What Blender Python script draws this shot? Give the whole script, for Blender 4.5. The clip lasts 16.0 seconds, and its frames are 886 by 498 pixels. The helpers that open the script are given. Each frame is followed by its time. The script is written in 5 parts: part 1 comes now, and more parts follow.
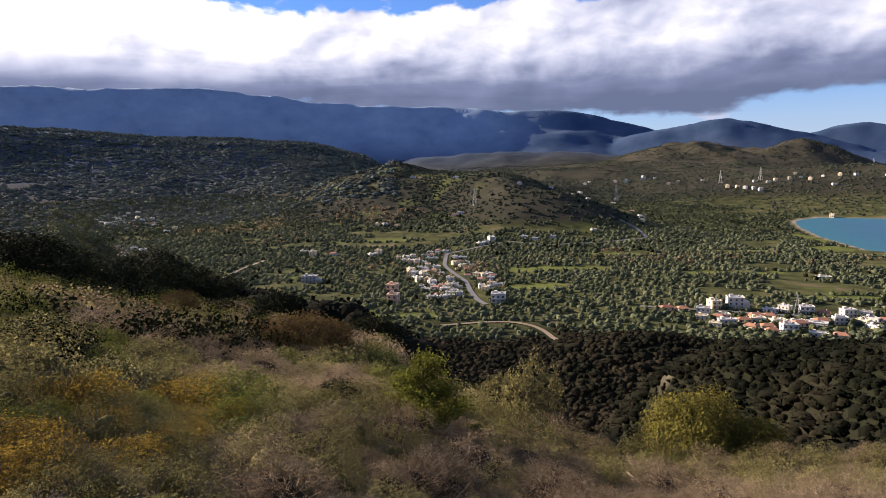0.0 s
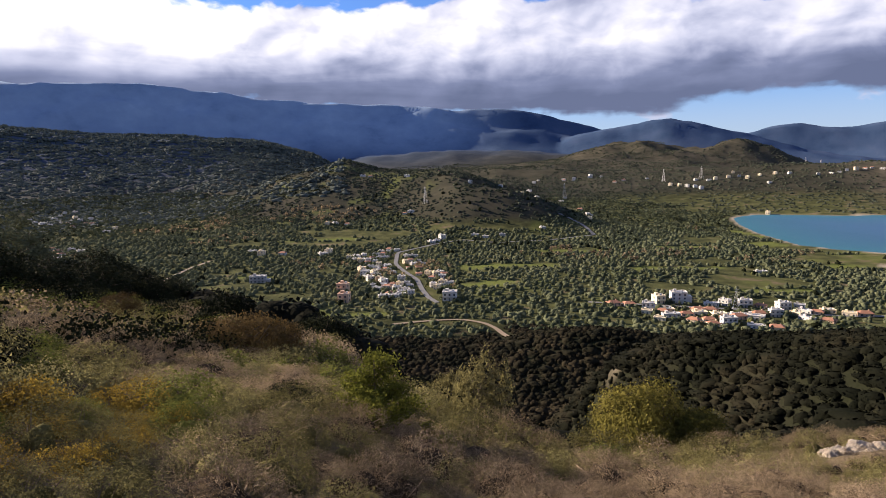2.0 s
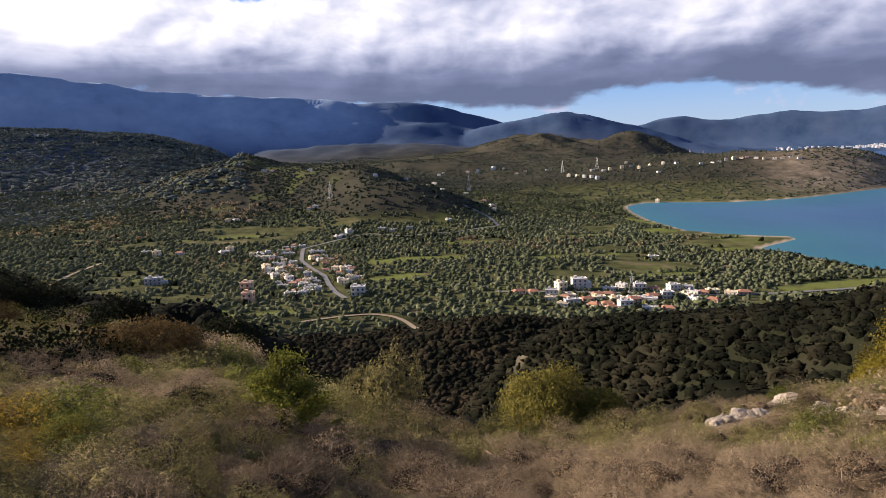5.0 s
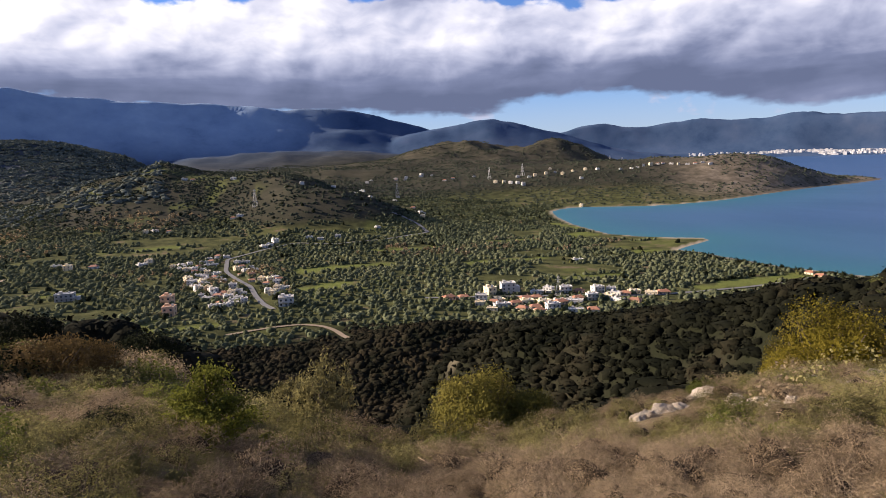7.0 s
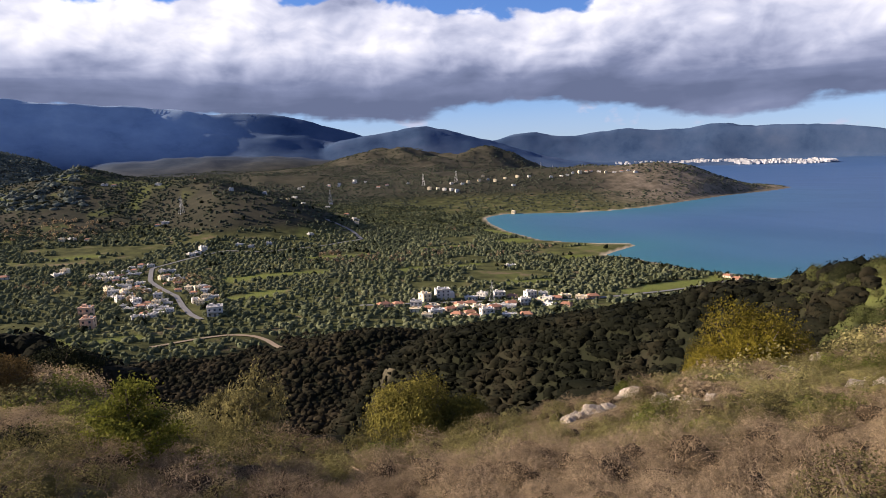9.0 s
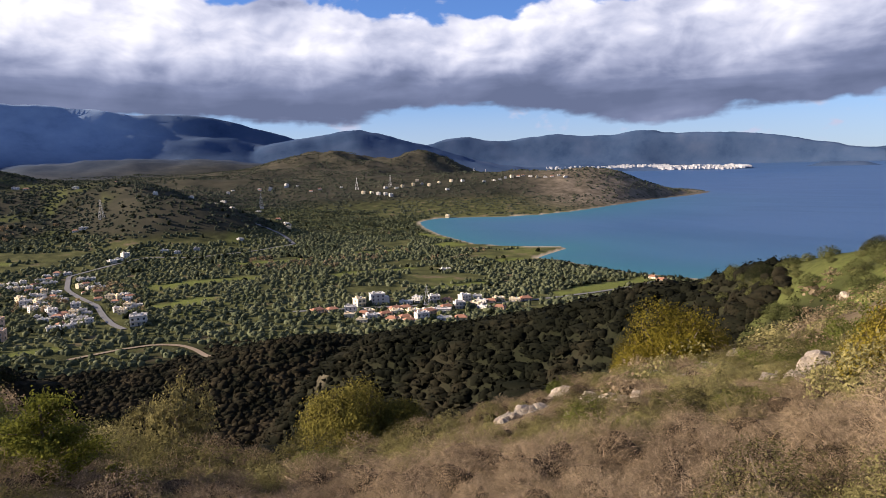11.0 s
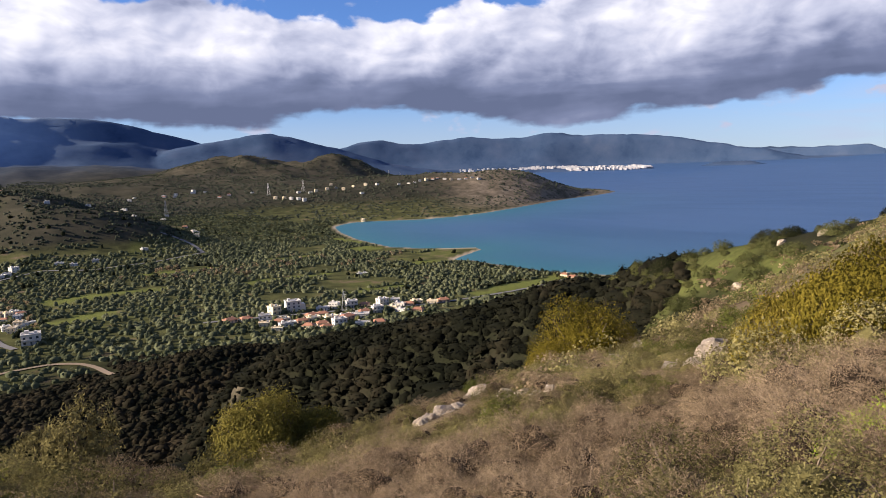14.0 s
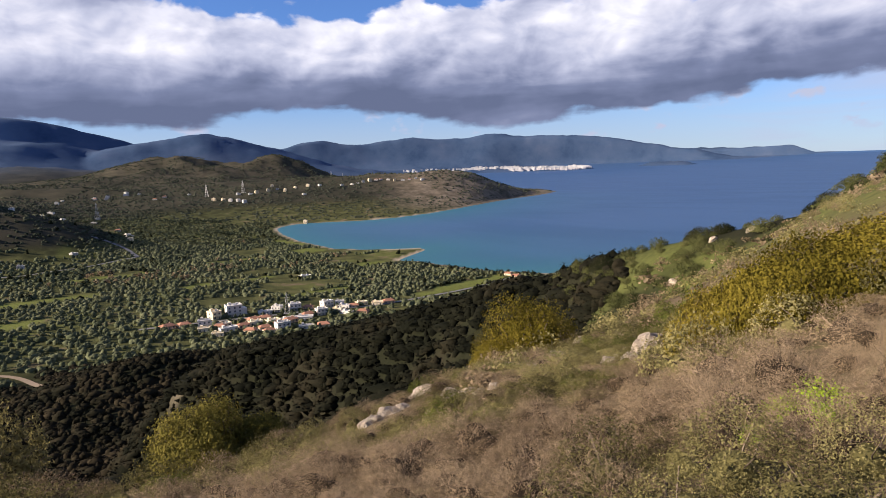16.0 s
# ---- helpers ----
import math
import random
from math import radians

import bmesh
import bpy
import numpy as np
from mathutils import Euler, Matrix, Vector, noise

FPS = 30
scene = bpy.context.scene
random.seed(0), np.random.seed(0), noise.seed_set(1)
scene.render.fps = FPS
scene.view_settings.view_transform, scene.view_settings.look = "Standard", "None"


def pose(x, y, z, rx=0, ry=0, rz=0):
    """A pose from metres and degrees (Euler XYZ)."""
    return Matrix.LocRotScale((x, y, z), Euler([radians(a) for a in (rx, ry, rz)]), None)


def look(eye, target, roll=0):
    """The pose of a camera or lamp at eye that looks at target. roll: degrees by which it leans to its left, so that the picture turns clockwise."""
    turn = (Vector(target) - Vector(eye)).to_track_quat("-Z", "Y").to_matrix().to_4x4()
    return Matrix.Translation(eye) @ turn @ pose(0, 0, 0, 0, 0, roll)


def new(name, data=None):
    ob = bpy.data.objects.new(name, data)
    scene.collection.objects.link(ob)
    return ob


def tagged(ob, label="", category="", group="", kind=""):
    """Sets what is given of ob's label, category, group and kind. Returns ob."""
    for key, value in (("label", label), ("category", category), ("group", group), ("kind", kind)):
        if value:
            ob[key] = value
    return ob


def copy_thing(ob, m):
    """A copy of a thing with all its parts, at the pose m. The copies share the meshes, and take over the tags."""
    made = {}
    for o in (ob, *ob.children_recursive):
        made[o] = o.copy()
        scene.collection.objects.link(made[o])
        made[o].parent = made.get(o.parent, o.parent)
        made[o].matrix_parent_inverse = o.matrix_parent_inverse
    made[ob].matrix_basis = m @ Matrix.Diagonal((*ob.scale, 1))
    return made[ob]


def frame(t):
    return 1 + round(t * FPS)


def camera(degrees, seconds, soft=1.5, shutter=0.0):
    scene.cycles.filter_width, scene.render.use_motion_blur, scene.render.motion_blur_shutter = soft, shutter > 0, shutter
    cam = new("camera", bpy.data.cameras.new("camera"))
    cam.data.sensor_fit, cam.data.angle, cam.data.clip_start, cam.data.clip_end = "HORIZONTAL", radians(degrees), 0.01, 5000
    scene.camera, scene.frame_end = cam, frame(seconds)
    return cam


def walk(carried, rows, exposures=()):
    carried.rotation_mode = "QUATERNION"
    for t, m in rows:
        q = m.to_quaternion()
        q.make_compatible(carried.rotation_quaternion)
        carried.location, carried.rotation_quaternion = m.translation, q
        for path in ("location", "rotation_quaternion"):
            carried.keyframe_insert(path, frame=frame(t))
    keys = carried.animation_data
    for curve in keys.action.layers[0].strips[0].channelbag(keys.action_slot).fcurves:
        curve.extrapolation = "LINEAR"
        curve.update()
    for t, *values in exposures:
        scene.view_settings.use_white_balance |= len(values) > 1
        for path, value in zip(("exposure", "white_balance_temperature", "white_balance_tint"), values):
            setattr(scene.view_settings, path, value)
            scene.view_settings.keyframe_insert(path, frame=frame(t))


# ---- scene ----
cam = camera(69.4, 16.0, 0.7)
EYE = 125.0  # height of the eye above the sea
# seconds, three turns in degrees: a slow pan to the right by hand
ROWS = [
    (0.0, 82.40, 1.59, -0.21),
    (0.5, 82.35, 1.57, -1.35),
    (1.0, 82.26, 1.55, -2.44),
    (1.5, 82.22, 1.55, -3.45),
    (2.0, 82.14, 1.46, -4.61),
    (2.5, 82.08, 1.49, -5.85),
    (3.0, 81.91, 1.50, -7.13),
    (3.5, 81.69, 1.63, -8.50),
    (4.0, 81.43, 1.76, -9.91),
    (6.5, 81.61, 2.13, -17.95),
    (7.0, 81.69, 2.17, -19.45),
    (7.5, 81.72, 2.17, -20.90),
    (8.0, 81.84, 2.08, -22.33),
    (8.5, 81.97, 1.88, -23.82),
    (9.0, 82.09, 1.73, -25.31),
    (11.5, 82.36, 1.40, -32.59),
    (12.0, 82.45, 1.46, -33.97),
    (12.5, 82.57, 1.61, -35.28),
    (13.0, 82.61, 1.75, -36.46),
    (13.5, 82.51, 1.80, -37.58),
    (14.0, 82.36, 1.97, -38.78),
    (14.5, 82.29, 1.98, -40.00),
    (15.0, 82.24, 2.02, -41.22),
    (15.5, 82.26, 2.04, -42.49),
    (16.0, 82.24, 2.04, -43.80),
]
walk(cam, [(t, pose(0.006 * t, -0.0006 * t * t, EYE, rx, ry, rz)) for t, rx, ry, rz in ROWS],
     [(0.0, 1.52, 6250, 18), (4.0, 1.5, 6250, 18), (8.0, 1.44, 6250, 18), (12.0, 1.44, 6200, 17), (16.0, 1.4, 6200, 17)])


# ---- daylight ----
SUN_AZ, SUN_EL = -60.0, 21.0
sun = new("sun", bpy.data.lights.new("sun", "SUN"))
sun.data.energy, sun.data.angle, sun.data.color = 5.0, radians(0.6), (1.0, 0.84, 0.62)
_a, _e = radians(SUN_AZ), radians(SUN_EL)
sun.matrix_basis = look((math.sin(_a) * math.cos(_e), math.cos(_a) * math.cos(_e), math.sin(_e)), (0, 0, 0))


class Net:
    """Short hand for wiring nodes."""

    def __init__(self, tree):
        self.tree = tree
        tree.nodes.clear()

    def add(self, kind, settings=None, **inputs):
        n = self.tree.nodes.new(kind)
        for key, value in (settings or {}).items():
            setattr(n, key, value)
        for key, value in inputs.items():
            self.put(n.inputs[int(key[1:]) if key[0] == "i" and key[1:].isdigit() else key.replace("_", " ")], value)
        return n

    def put(self, socket, value):
        if isinstance(value, bpy.types.NodeSocket):
            self.tree.links.new(value, socket)
        else:
            socket.default_value = value

    def math(self, op, a, b=0.0, c=0.0, clamp=False):
        return self.add("ShaderNodeMath", dict(operation=op, use_clamp=clamp), i0=a, i1=b, i2=c).outputs[0]

    def span(self, v, a, b, lo=0.0, hi=1.0, smooth=True):
        return self.add("ShaderNodeMapRange", dict(interpolation_type="SMOOTHSTEP" if smooth else "LINEAR"), i0=v, i1=a, i2=b, i3=lo, i4=hi).outputs[0]

    def mix(self, k, a, b, blend="MIX"):
        n = self.add("ShaderNodeMix", dict(data_type="RGBA", blend_type=blend))
        self.put(n.inputs[0], k), self.put(n.inputs[6], a), self.put(n.inputs[7], b)
        return n.outputs[2]

    def noise(self, vector, scale, detail=4.0, rough=0.55, distort=0.0):
        return self.add("ShaderNodeTexNoise", {}, Vector=vector, Scale=scale, Detail=detail, Roughness=rough, Distortion=distort).outputs[0]

    def stops(self, v, rows):
        n = self.add("ShaderNodeValToRGB", {}, Fac=v)
        ramp_ = n.color_ramp
        ramp_.elements[1].position, ramp_.elements[0].position = rows[-1][0], rows[0][0]
        for p, _ in rows[1:-1]:
            ramp_.elements.new(p)
        for e, (p, c) in zip(ramp_.elements, rows):
            e.color = (*c, 1)
        return n.outputs[0]


def curve(net, v, rows, lo=-60.0, hi=100.0, top=30.0):
    """A smooth function of v, given at some places."""
    n = net.add("ShaderNodeFloatCurve", {})
    c = n.mapping.curves[0]
    while len(c.points) < len(rows):
        c.points.new(0.5, 0.5)
    for p, (a, b) in zip(c.points, rows):
        p.location = ((a - lo) / (hi - lo), b / top)
    n.mapping.update()
    net.put(n.inputs[1], net.span(v, lo, hi, smooth=False))
    return net.math("MULTIPLY", n.outputs[0], top)


def make_sky():
    world = bpy.data.worlds.new("sky")
    scene.world, world.use_nodes = world, True
    net = Net(world.node_tree)
    place = net.add("ShaderNodeTexCoord").outputs["Generated"]
    xyz = net.add("ShaderNodeSeparateXYZ", {}, Vector=place)
    x, y, z = xyz.outputs
    az = net.math("DEGREES", net.math("ARCTAN2", x, y))
    el = net.math("DEGREES", net.math("ARCSINE", z))
    sky = net.add("ShaderNodeTexSky", dict(sky_type="NISHITA", sun_disc=False, sun_elevation=radians(SUN_EL), sun_rotation=radians(SUN_AZ), altitude=100, air_density=1.0, dust_density=0.0, ozone_density=4.0))
    clear = net.mix(1.0, sky.outputs[0], (0.056, 0.08, 0.115, 1), "MULTIPLY")

    def over_sky(across, upward, dx=0.0, dy=0.0, deep=0.37):
        return net.add("ShaderNodeCombineXYZ", {}, X=net.math("ADD", net.math("MULTIPLY", az, across), dx), Y=net.math("ADD", net.math("MULTIPLY", el, upward), dy), Z=deep).outputs[0]

    def grain(v, *settings):
        return net.math("SUBTRACT", net.noise(v, *settings), 0.5)
    flat = over_sky(0.1, 0.17)
    big = grain(flat, 0.55, 3.0, 0.5, 0.4)
    puff = grain(flat, 1.5, 4.0, 0.5, 0.3)
    fine = grain(flat, 4.4, 5.0, 0.5, 0.2)
    streak = grain(over_sky(0.05, 0.36, 3.1, 1.7), 1.1, 4.0, 0.5, 0.5)
    # billows stand out where the cloud is thicker than a little further towards the sun
    heap = net.math("SUBTRACT", net.noise(flat, 0.95, 3.5, 0.48, 0.25), net.noise(over_sky(0.1, 0.17, -0.16, 0.20), 0.95, 3.5, 0.48, 0.25))
    curl = net.math("SUBTRACT", net.noise(flat, 2.4, 4.0, 0.5, 0.3), net.noise(over_sky(0.1, 0.17, -0.06, 0.09), 2.4, 4.0, 0.5, 0.3))
    # the long bank over the mountains
    base = curve(net, az, [(-60, 5.5), (-30, 5.6), (-12, 5.0), (0, 4.3), (12, 3.6), (20, 3.3), (28, 3.9), (36, 3.9), (46, 3.2), (56, 3.3), (62, 3.7), (68, 4.4), (76, 5.4), (100, 6.5)])
    top = curve(net, az, [(-60, 20), (-24, 15.2), (-12, 12.8), (4, 13.4), (14, 13.2), (22, 12.7), (30, 12.4), (38, 12.9), (46, 13.3), (56, 13.2), (66, 12.6), (76, 12.4), (100, 13)])
    low = net.math("ADD", net.math("SUBTRACT", el, base), net.math("ADD", net.math("MULTIPLY", streak, 3.2), net.math("ADD", net.math("MULTIPLY", puff, 1.2), net.math("MULTIPLY", fine, 1.3))))
    high = net.math("ADD", net.math("SUBTRACT", top, el), net.math("ADD", net.math("MULTIPLY", puff, 5.0), net.math("MULTIPLY", fine, 1.8)))
    bank = net.math("MULTIPLY", net.math("MULTIPLY", net.span(low, -0.1, 0.55), net.span(high, -0.15, 0.45)), net.span(net.math("ABSOLUTE", net.math("SUBTRACT", az, 15)), 110, 78))
    # how much light comes through: grey strata beneath, white on the shoulders
    up = net.math("DIVIDE", net.math("SUBTRACT", el, base), net.math("SUBTRACT", top, base))
    strata = net.math("MULTIPLY", streak, net.span(up, 0.75, 0.3, 0.25, 0.9))
    lit = net.math("ADD", net.span(up, 0.10, 0.80, 0.10, 0.98), net.math("ADD", net.math("MULTIPLY", heap, net.span(up, 0.1, 0.6, 0.7, 1.7)), net.math("ADD", net.math("MULTIPLY", curl, net.span(up, 0.1, 0.6, 0.3, 1.0)), net.math("ADD", strata, net.math("MULTIPLY", big, 0.8)))))
    near_sun = net.add("ShaderNodeVectorMath", dict(operation="DOT_PRODUCT"), i0=place, i1=(math.sin(_a) * math.cos(_e), math.cos(_a) * math.cos(_e), math.sin(_e))).outputs["Value"]
    glare = net.span(near_sun, 0.45, 0.93)
    lit = net.math("ADD", lit, net.math("MULTIPLY", glare, net.span(el, 5.6, 9.5, -0.05, 0.75)))
    tone = net.stops(net.math("MULTIPLY", lit, 0.75), [(0.0, (0.11, 0.135, 0.21)), (0.22, (0.17, 0.20, 0.295)), (0.42, (0.31, 0.34, 0.44)), (0.62, (0.48, 0.505, 0.59)), (0.76, (0.62, 0.63, 0.68)), (1.0, (0.88, 0.88, 0.90))])
    # thin veils and small clouds in the clear strip and over the sea
    wisp = net.math("MULTIPLY", net.span(net.math("ADD", fine, puff), 0.08, 0.30), net.span(el, 0.8, 2.2))
    veil = net.math("MAXIMUM", net.math("ADD", net.math("MULTIPLY", wisp, 0.8), net.span(el, 7.5, 1.5, 0.06, 0.5)), net.math("MULTIPLY", net.span(az, 50, 76), net.span(net.math("ADD", streak, big), -0.25, 0.25, 0.3, 0.85)))
    thin = net.mix(veil, clear, (0.42, 0.46, 0.56, 1))
    over = net.mix(bank, thin, tone)
    # scattered cloud overhead and behind
    flock = net.math("MULTIPLY", net.span(net.noise(place, 2.2, 5.0, 0.55), 0.54, 0.70), net.span(el, 20, 34))
    over = net.mix(flock, over, (0.14, 0.16, 0.20, 1))
    bg = net.add("ShaderNodeBackground", {}, Color=over, Strength=0.49)
    out = net.add("ShaderNodeOutputWorld", {}, Surface=bg.outputs[0])
    return world


make_sky()


# ---- materials ----
def material(name):
    m = bpy.data.materials.new(name)
    m.use_nodes = True
    return m, Net(m.node_tree)


def finish(net, color, rough=0.9, bump_h=None, strength=0.5, distance=0.1, **more):
    b = net.add("ShaderNodeBsdfPrincipled", {}, Base_Color=color, Roughness=rough, **more)
    if bump_h is not None:
        net.put(b.inputs["Normal"], net.add("ShaderNodeBump", {}, Strength=strength, Distance=distance, Height=bump_h).outputs[0])
    net.add("ShaderNodeOutputMaterial", {}, Surface=b.outputs[0])


def land_material():
    m, net = material("land")
    place = net.add("ShaderNodeNewGeometry").outputs["Position"]

    def cover(name):
        return net.add("ShaderNodeAttribute", dict(attribute_name=name)).outputs["Fac"]
    n1, n2, n3 = net.noise(place, 0.9, 5), net.noise(place, 0.05, 5), net.noise(place, 0.008, 4)
    n4 = net.noise(place, 9.0, 4)
    soil = net.stops(net.math("ADD", net.math("MULTIPLY", n1, 0.6), net.math("MULTIPLY", n4, 0.4)), [(0.3, (0.06, 0.045, 0.028)), (0.5, (0.12, 0.092, 0.058)), (0.62, (0.10, 0.09, 0.042)), (0.75, (0.20, 0.165, 0.115))])
    # Scrub ground; the shade beneath the bushes is in its near-black colour.
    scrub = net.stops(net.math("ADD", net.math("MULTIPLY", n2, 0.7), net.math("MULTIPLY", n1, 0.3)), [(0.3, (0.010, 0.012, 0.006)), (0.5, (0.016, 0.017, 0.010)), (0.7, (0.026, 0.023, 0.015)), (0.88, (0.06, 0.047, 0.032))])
    farm = net.stops(net.math("ADD", net.math("MULTIPLY", n2, 0.75), net.math("MULTIPLY", n3, 0.25)), [(0.32, (0.03, 0.034, 0.015)), (0.47, (0.055, 0.058, 0.024)), (0.56, (0.078, 0.082, 0.032)), (0.62, (0.11, 0.09, 0.052)), (0.72, (0.17, 0.132, 0.085))])
    grass = net.stops(n1, [(0.3, (0.06, 0.085, 0.02)), (0.5, (0.11, 0.12, 0.035)), (0.7, (0.13, 0.16, 0.04))])
    sand = net.stops(n1, [(0.3, (0.26, 0.21, 0.15)), (0.7, (0.42, 0.36, 0.27))])
    n5 = net.noise(place, 0.012, 8, 0.62)
    hill = net.stops(net.math("ADD", net.math("MULTIPLY", n5, 0.7), net.math("MULTIPLY", n2, 0.3)), [(0.3, (0.022, 0.024, 0.017)), (0.48, (0.038, 0.037, 0.026)), (0.6, (0.052, 0.048, 0.034)), (0.78, (0.085, 0.072, 0.052))])
    # Aerial haze over the far ranges is painted in as blue base colour.
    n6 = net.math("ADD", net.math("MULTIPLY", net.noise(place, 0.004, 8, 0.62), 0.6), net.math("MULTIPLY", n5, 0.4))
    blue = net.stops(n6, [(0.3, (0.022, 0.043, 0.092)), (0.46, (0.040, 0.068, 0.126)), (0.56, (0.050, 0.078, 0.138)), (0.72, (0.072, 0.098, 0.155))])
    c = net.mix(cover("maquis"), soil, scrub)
    c = net.mix(cover("farm"), c, farm)
    c = net.mix(cover("upland"), c, hill)
    c = net.mix(cover("green"), c, grass)
    c = net.mix(cover("sand"), c, sand)
    stony = net.stops(net.math("ADD", net.math("MULTIPLY", n2, 0.6), net.math("MULTIPLY", n5, 0.4)), [(0.32, (0.05, 0.045, 0.03)), (0.5, (0.14, 0.115, 0.085)), (0.7, (0.27, 0.22, 0.165))])
    c = net.mix(cover("stony"), c, stony)
    # Thicker, brighter haze for the left ranges, likewise part of the colour.
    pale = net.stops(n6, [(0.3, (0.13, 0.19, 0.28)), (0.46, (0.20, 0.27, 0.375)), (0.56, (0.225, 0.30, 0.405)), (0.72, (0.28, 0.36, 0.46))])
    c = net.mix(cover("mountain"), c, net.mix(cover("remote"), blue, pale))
    finish(net, c, 1.0, net.math("ADD", n1, n4), 0.6, 0.12, Specular_IOR_Level=0.02)
    return m


def sea_material():
    m, net = material("sea_water")
    place = net.add("ShaderNodeNewGeometry").outputs["Position"]
    long = net.add("ShaderNodeMapping", {}, Vector=place, Scale=(0.004, 0.0012, 1)).outputs[0]
    bands = net.noise(long, 2.0, 4, 0.55, 0.5)
    shallow = net.add("ShaderNodeAttribute", dict(attribute_name="shallow")).outputs["Fac"]
    deep = net.mix(net.span(bands, 0.35, 0.65), (0.033, 0.074, 0.165, 1), (0.044, 0.092, 0.195, 1))
    c = net.mix(shallow, deep, (0.030, 0.118, 0.155, 1))
    w = net.noise(place, 0.35, 5, 0.6)
    finish(net, c, 0.5, w, 0.5, 0.6, IOR=1.33, Specular_IOR_Level=0.25)
    return m


# ---- the lie of the land: metres from the eye, x across, y ahead, z above the sea ----
NEAR, SPAN = 1400.0, 3300.0


def drawn_in(r):
    """Beyond NEAR the distance is drawn in towards the eye, so that the far coast still lies within five kilometres."""
    return np.where(r < NEAR, r, NEAR + SPAN * (1 - np.exp(-np.maximum(r - NEAR, 0) / SPAN)))


def shrink(x, y):
    r = np.hypot(x, y) + 1e-9
    return drawn_in(r) / r


def lattice(ix, iy, seed):
    h = (ix * 374761393 + iy * 668265263 + seed * 974634533) & 0x7FFFFFFF
    h = ((h ^ (h >> 13)) * 1274126177) & 0x7FFFFFFF
    return ((h ^ (h >> 16)) & 0xFFFF) / 32767.5 - 1


def value_noise(x, y, seed=0):
    ix, iy = np.floor(x).astype(np.int64), np.floor(y).astype(np.int64)
    fx, fy = x - ix, y - iy
    fx, fy = fx * fx * (3 - 2 * fx), fy * fy * (3 - 2 * fy)
    low = lattice(ix, iy, seed) * (1 - fx) + lattice(ix + 1, iy, seed) * fx
    high = lattice(ix, iy + 1, seed) * (1 - fx) + lattice(ix + 1, iy + 1, seed) * fx
    return low * (1 - fy) + high * fy


def fractal(x, y, size, octaves=4, seed=0):
    total, amp, s = 0, 1.0, size
    for k in range(octaves):
        total = total + amp * value_noise(x / s + 17.3 * k, y / s - 9.1 * k, seed + k)
        amp, s = amp * 0.5, s * 0.47
    return total


def ridged(x, y, size, octaves=4, seed=0):
    total, amp, s = 0, 1.0, size
    for k in range(octaves):
        total = total + amp * (1 - 2 * np.abs(value_noise(x / s + 5.7 * k, y / s + 3.3 * k, seed + k)))
        amp, s = amp * 0.5, s * 0.5
    return total


def ramp(v, a, b):
    k = np.clip((v - a) / (b - a), 0, 1)
    return k * k * (3 - 2 * k)


def soft_interp(v, xs, ys, wide=1.5):
    """Piecewise ramp, rounded at its corners."""
    return sum(np.interp(v + o * wide, xs, ys) * 0.2 for o in (-2, -1, 0, 1, 2))


COAST_NEAR = [(800, -200), (720, 100), (640, 280), (558, 422), (535, 493), (533, 546), (535, 612), (527, 640), (579, 664), (612, 680),
              (622, 702), (590, 730), (562, 775), (546, 818), (569, 953), (610, 1082), (640, 1150), (662, 1195), (700, 1225)]
COAST_FAR = [(728, 1239), (776, 1224), (859, 1168), (942, 1148), (1065, 1165), (1179, 1201), (1434, 1290), (1578, 1335), (1749, 1365),
             (1974, 1440), (2060, 1560), (1950, 1800), (1900, 2300), (2300, 3000), (3500, 4000), (4700, 4700), (5000, 4300), (5181, 3697)]
COAST_OUT = [(5600, 3650), (6266, 4100), (7000, 5500), (8300, 6600), (9300, 6150), (9934, 5382), (10653, 4286), (15042, 4859), (20000, 5443),
             (32000, 8000), (32000, 32000), (-32000, 32000), (-32000, -32000), (900, -32000)]
COAST = COAST_NEAR + COAST_FAR + COAST_OUT


def inland(x, y):
    """Signed distance to the shore: above nought on land."""
    best, inside = np.full(x.shape, 1e12), np.zeros(x.shape, bool)
    for (ax, ay), (bx, by) in zip(COAST, COAST[1:] + COAST[:1]):
        dx, dy = bx - ax, by - ay
        k = np.clip(((x - ax) * dx + (y - ay) * dy) / (dx * dx + dy * dy), 0, 1)
        best = np.minimum(best, (x - ax - k * dx) ** 2 + (y - ay - k * dy) ** 2)
        cross = (ay > y) != (by > y)
        if by != ay:
            inside ^= cross & (x < dx * (y - ay) / dy + ax)
    d = np.where(inside, 1, -1) * np.sqrt(best)
    ax, ay = 7700 * math.sin(math.radians(63)), 7700 * math.cos(math.radians(63))
    u, v = (x - ax) * 0.46 - (y - ay) * 0.89, (x - ax) * 0.89 + (y - ay) * 0.46
    return np.maximum(d, 140 * (1 - np.hypot(u / 330, v / 150)))


def bump(x, y, az, r, rise, across, along, turn=0.0):
    """A rounded hill at bearing az and distance r."""
    a = math.radians(az)
    dx, dy = x - r * math.sin(a), y - r * math.cos(a)
    a = math.radians(az + turn)
    u, v = dx * math.cos(a) - dy * math.sin(a), dx * math.sin(a) + dy * math.cos(a)
    return rise * np.exp(-0.5 * ((u / across) ** 2 + (v / along) ** 2))


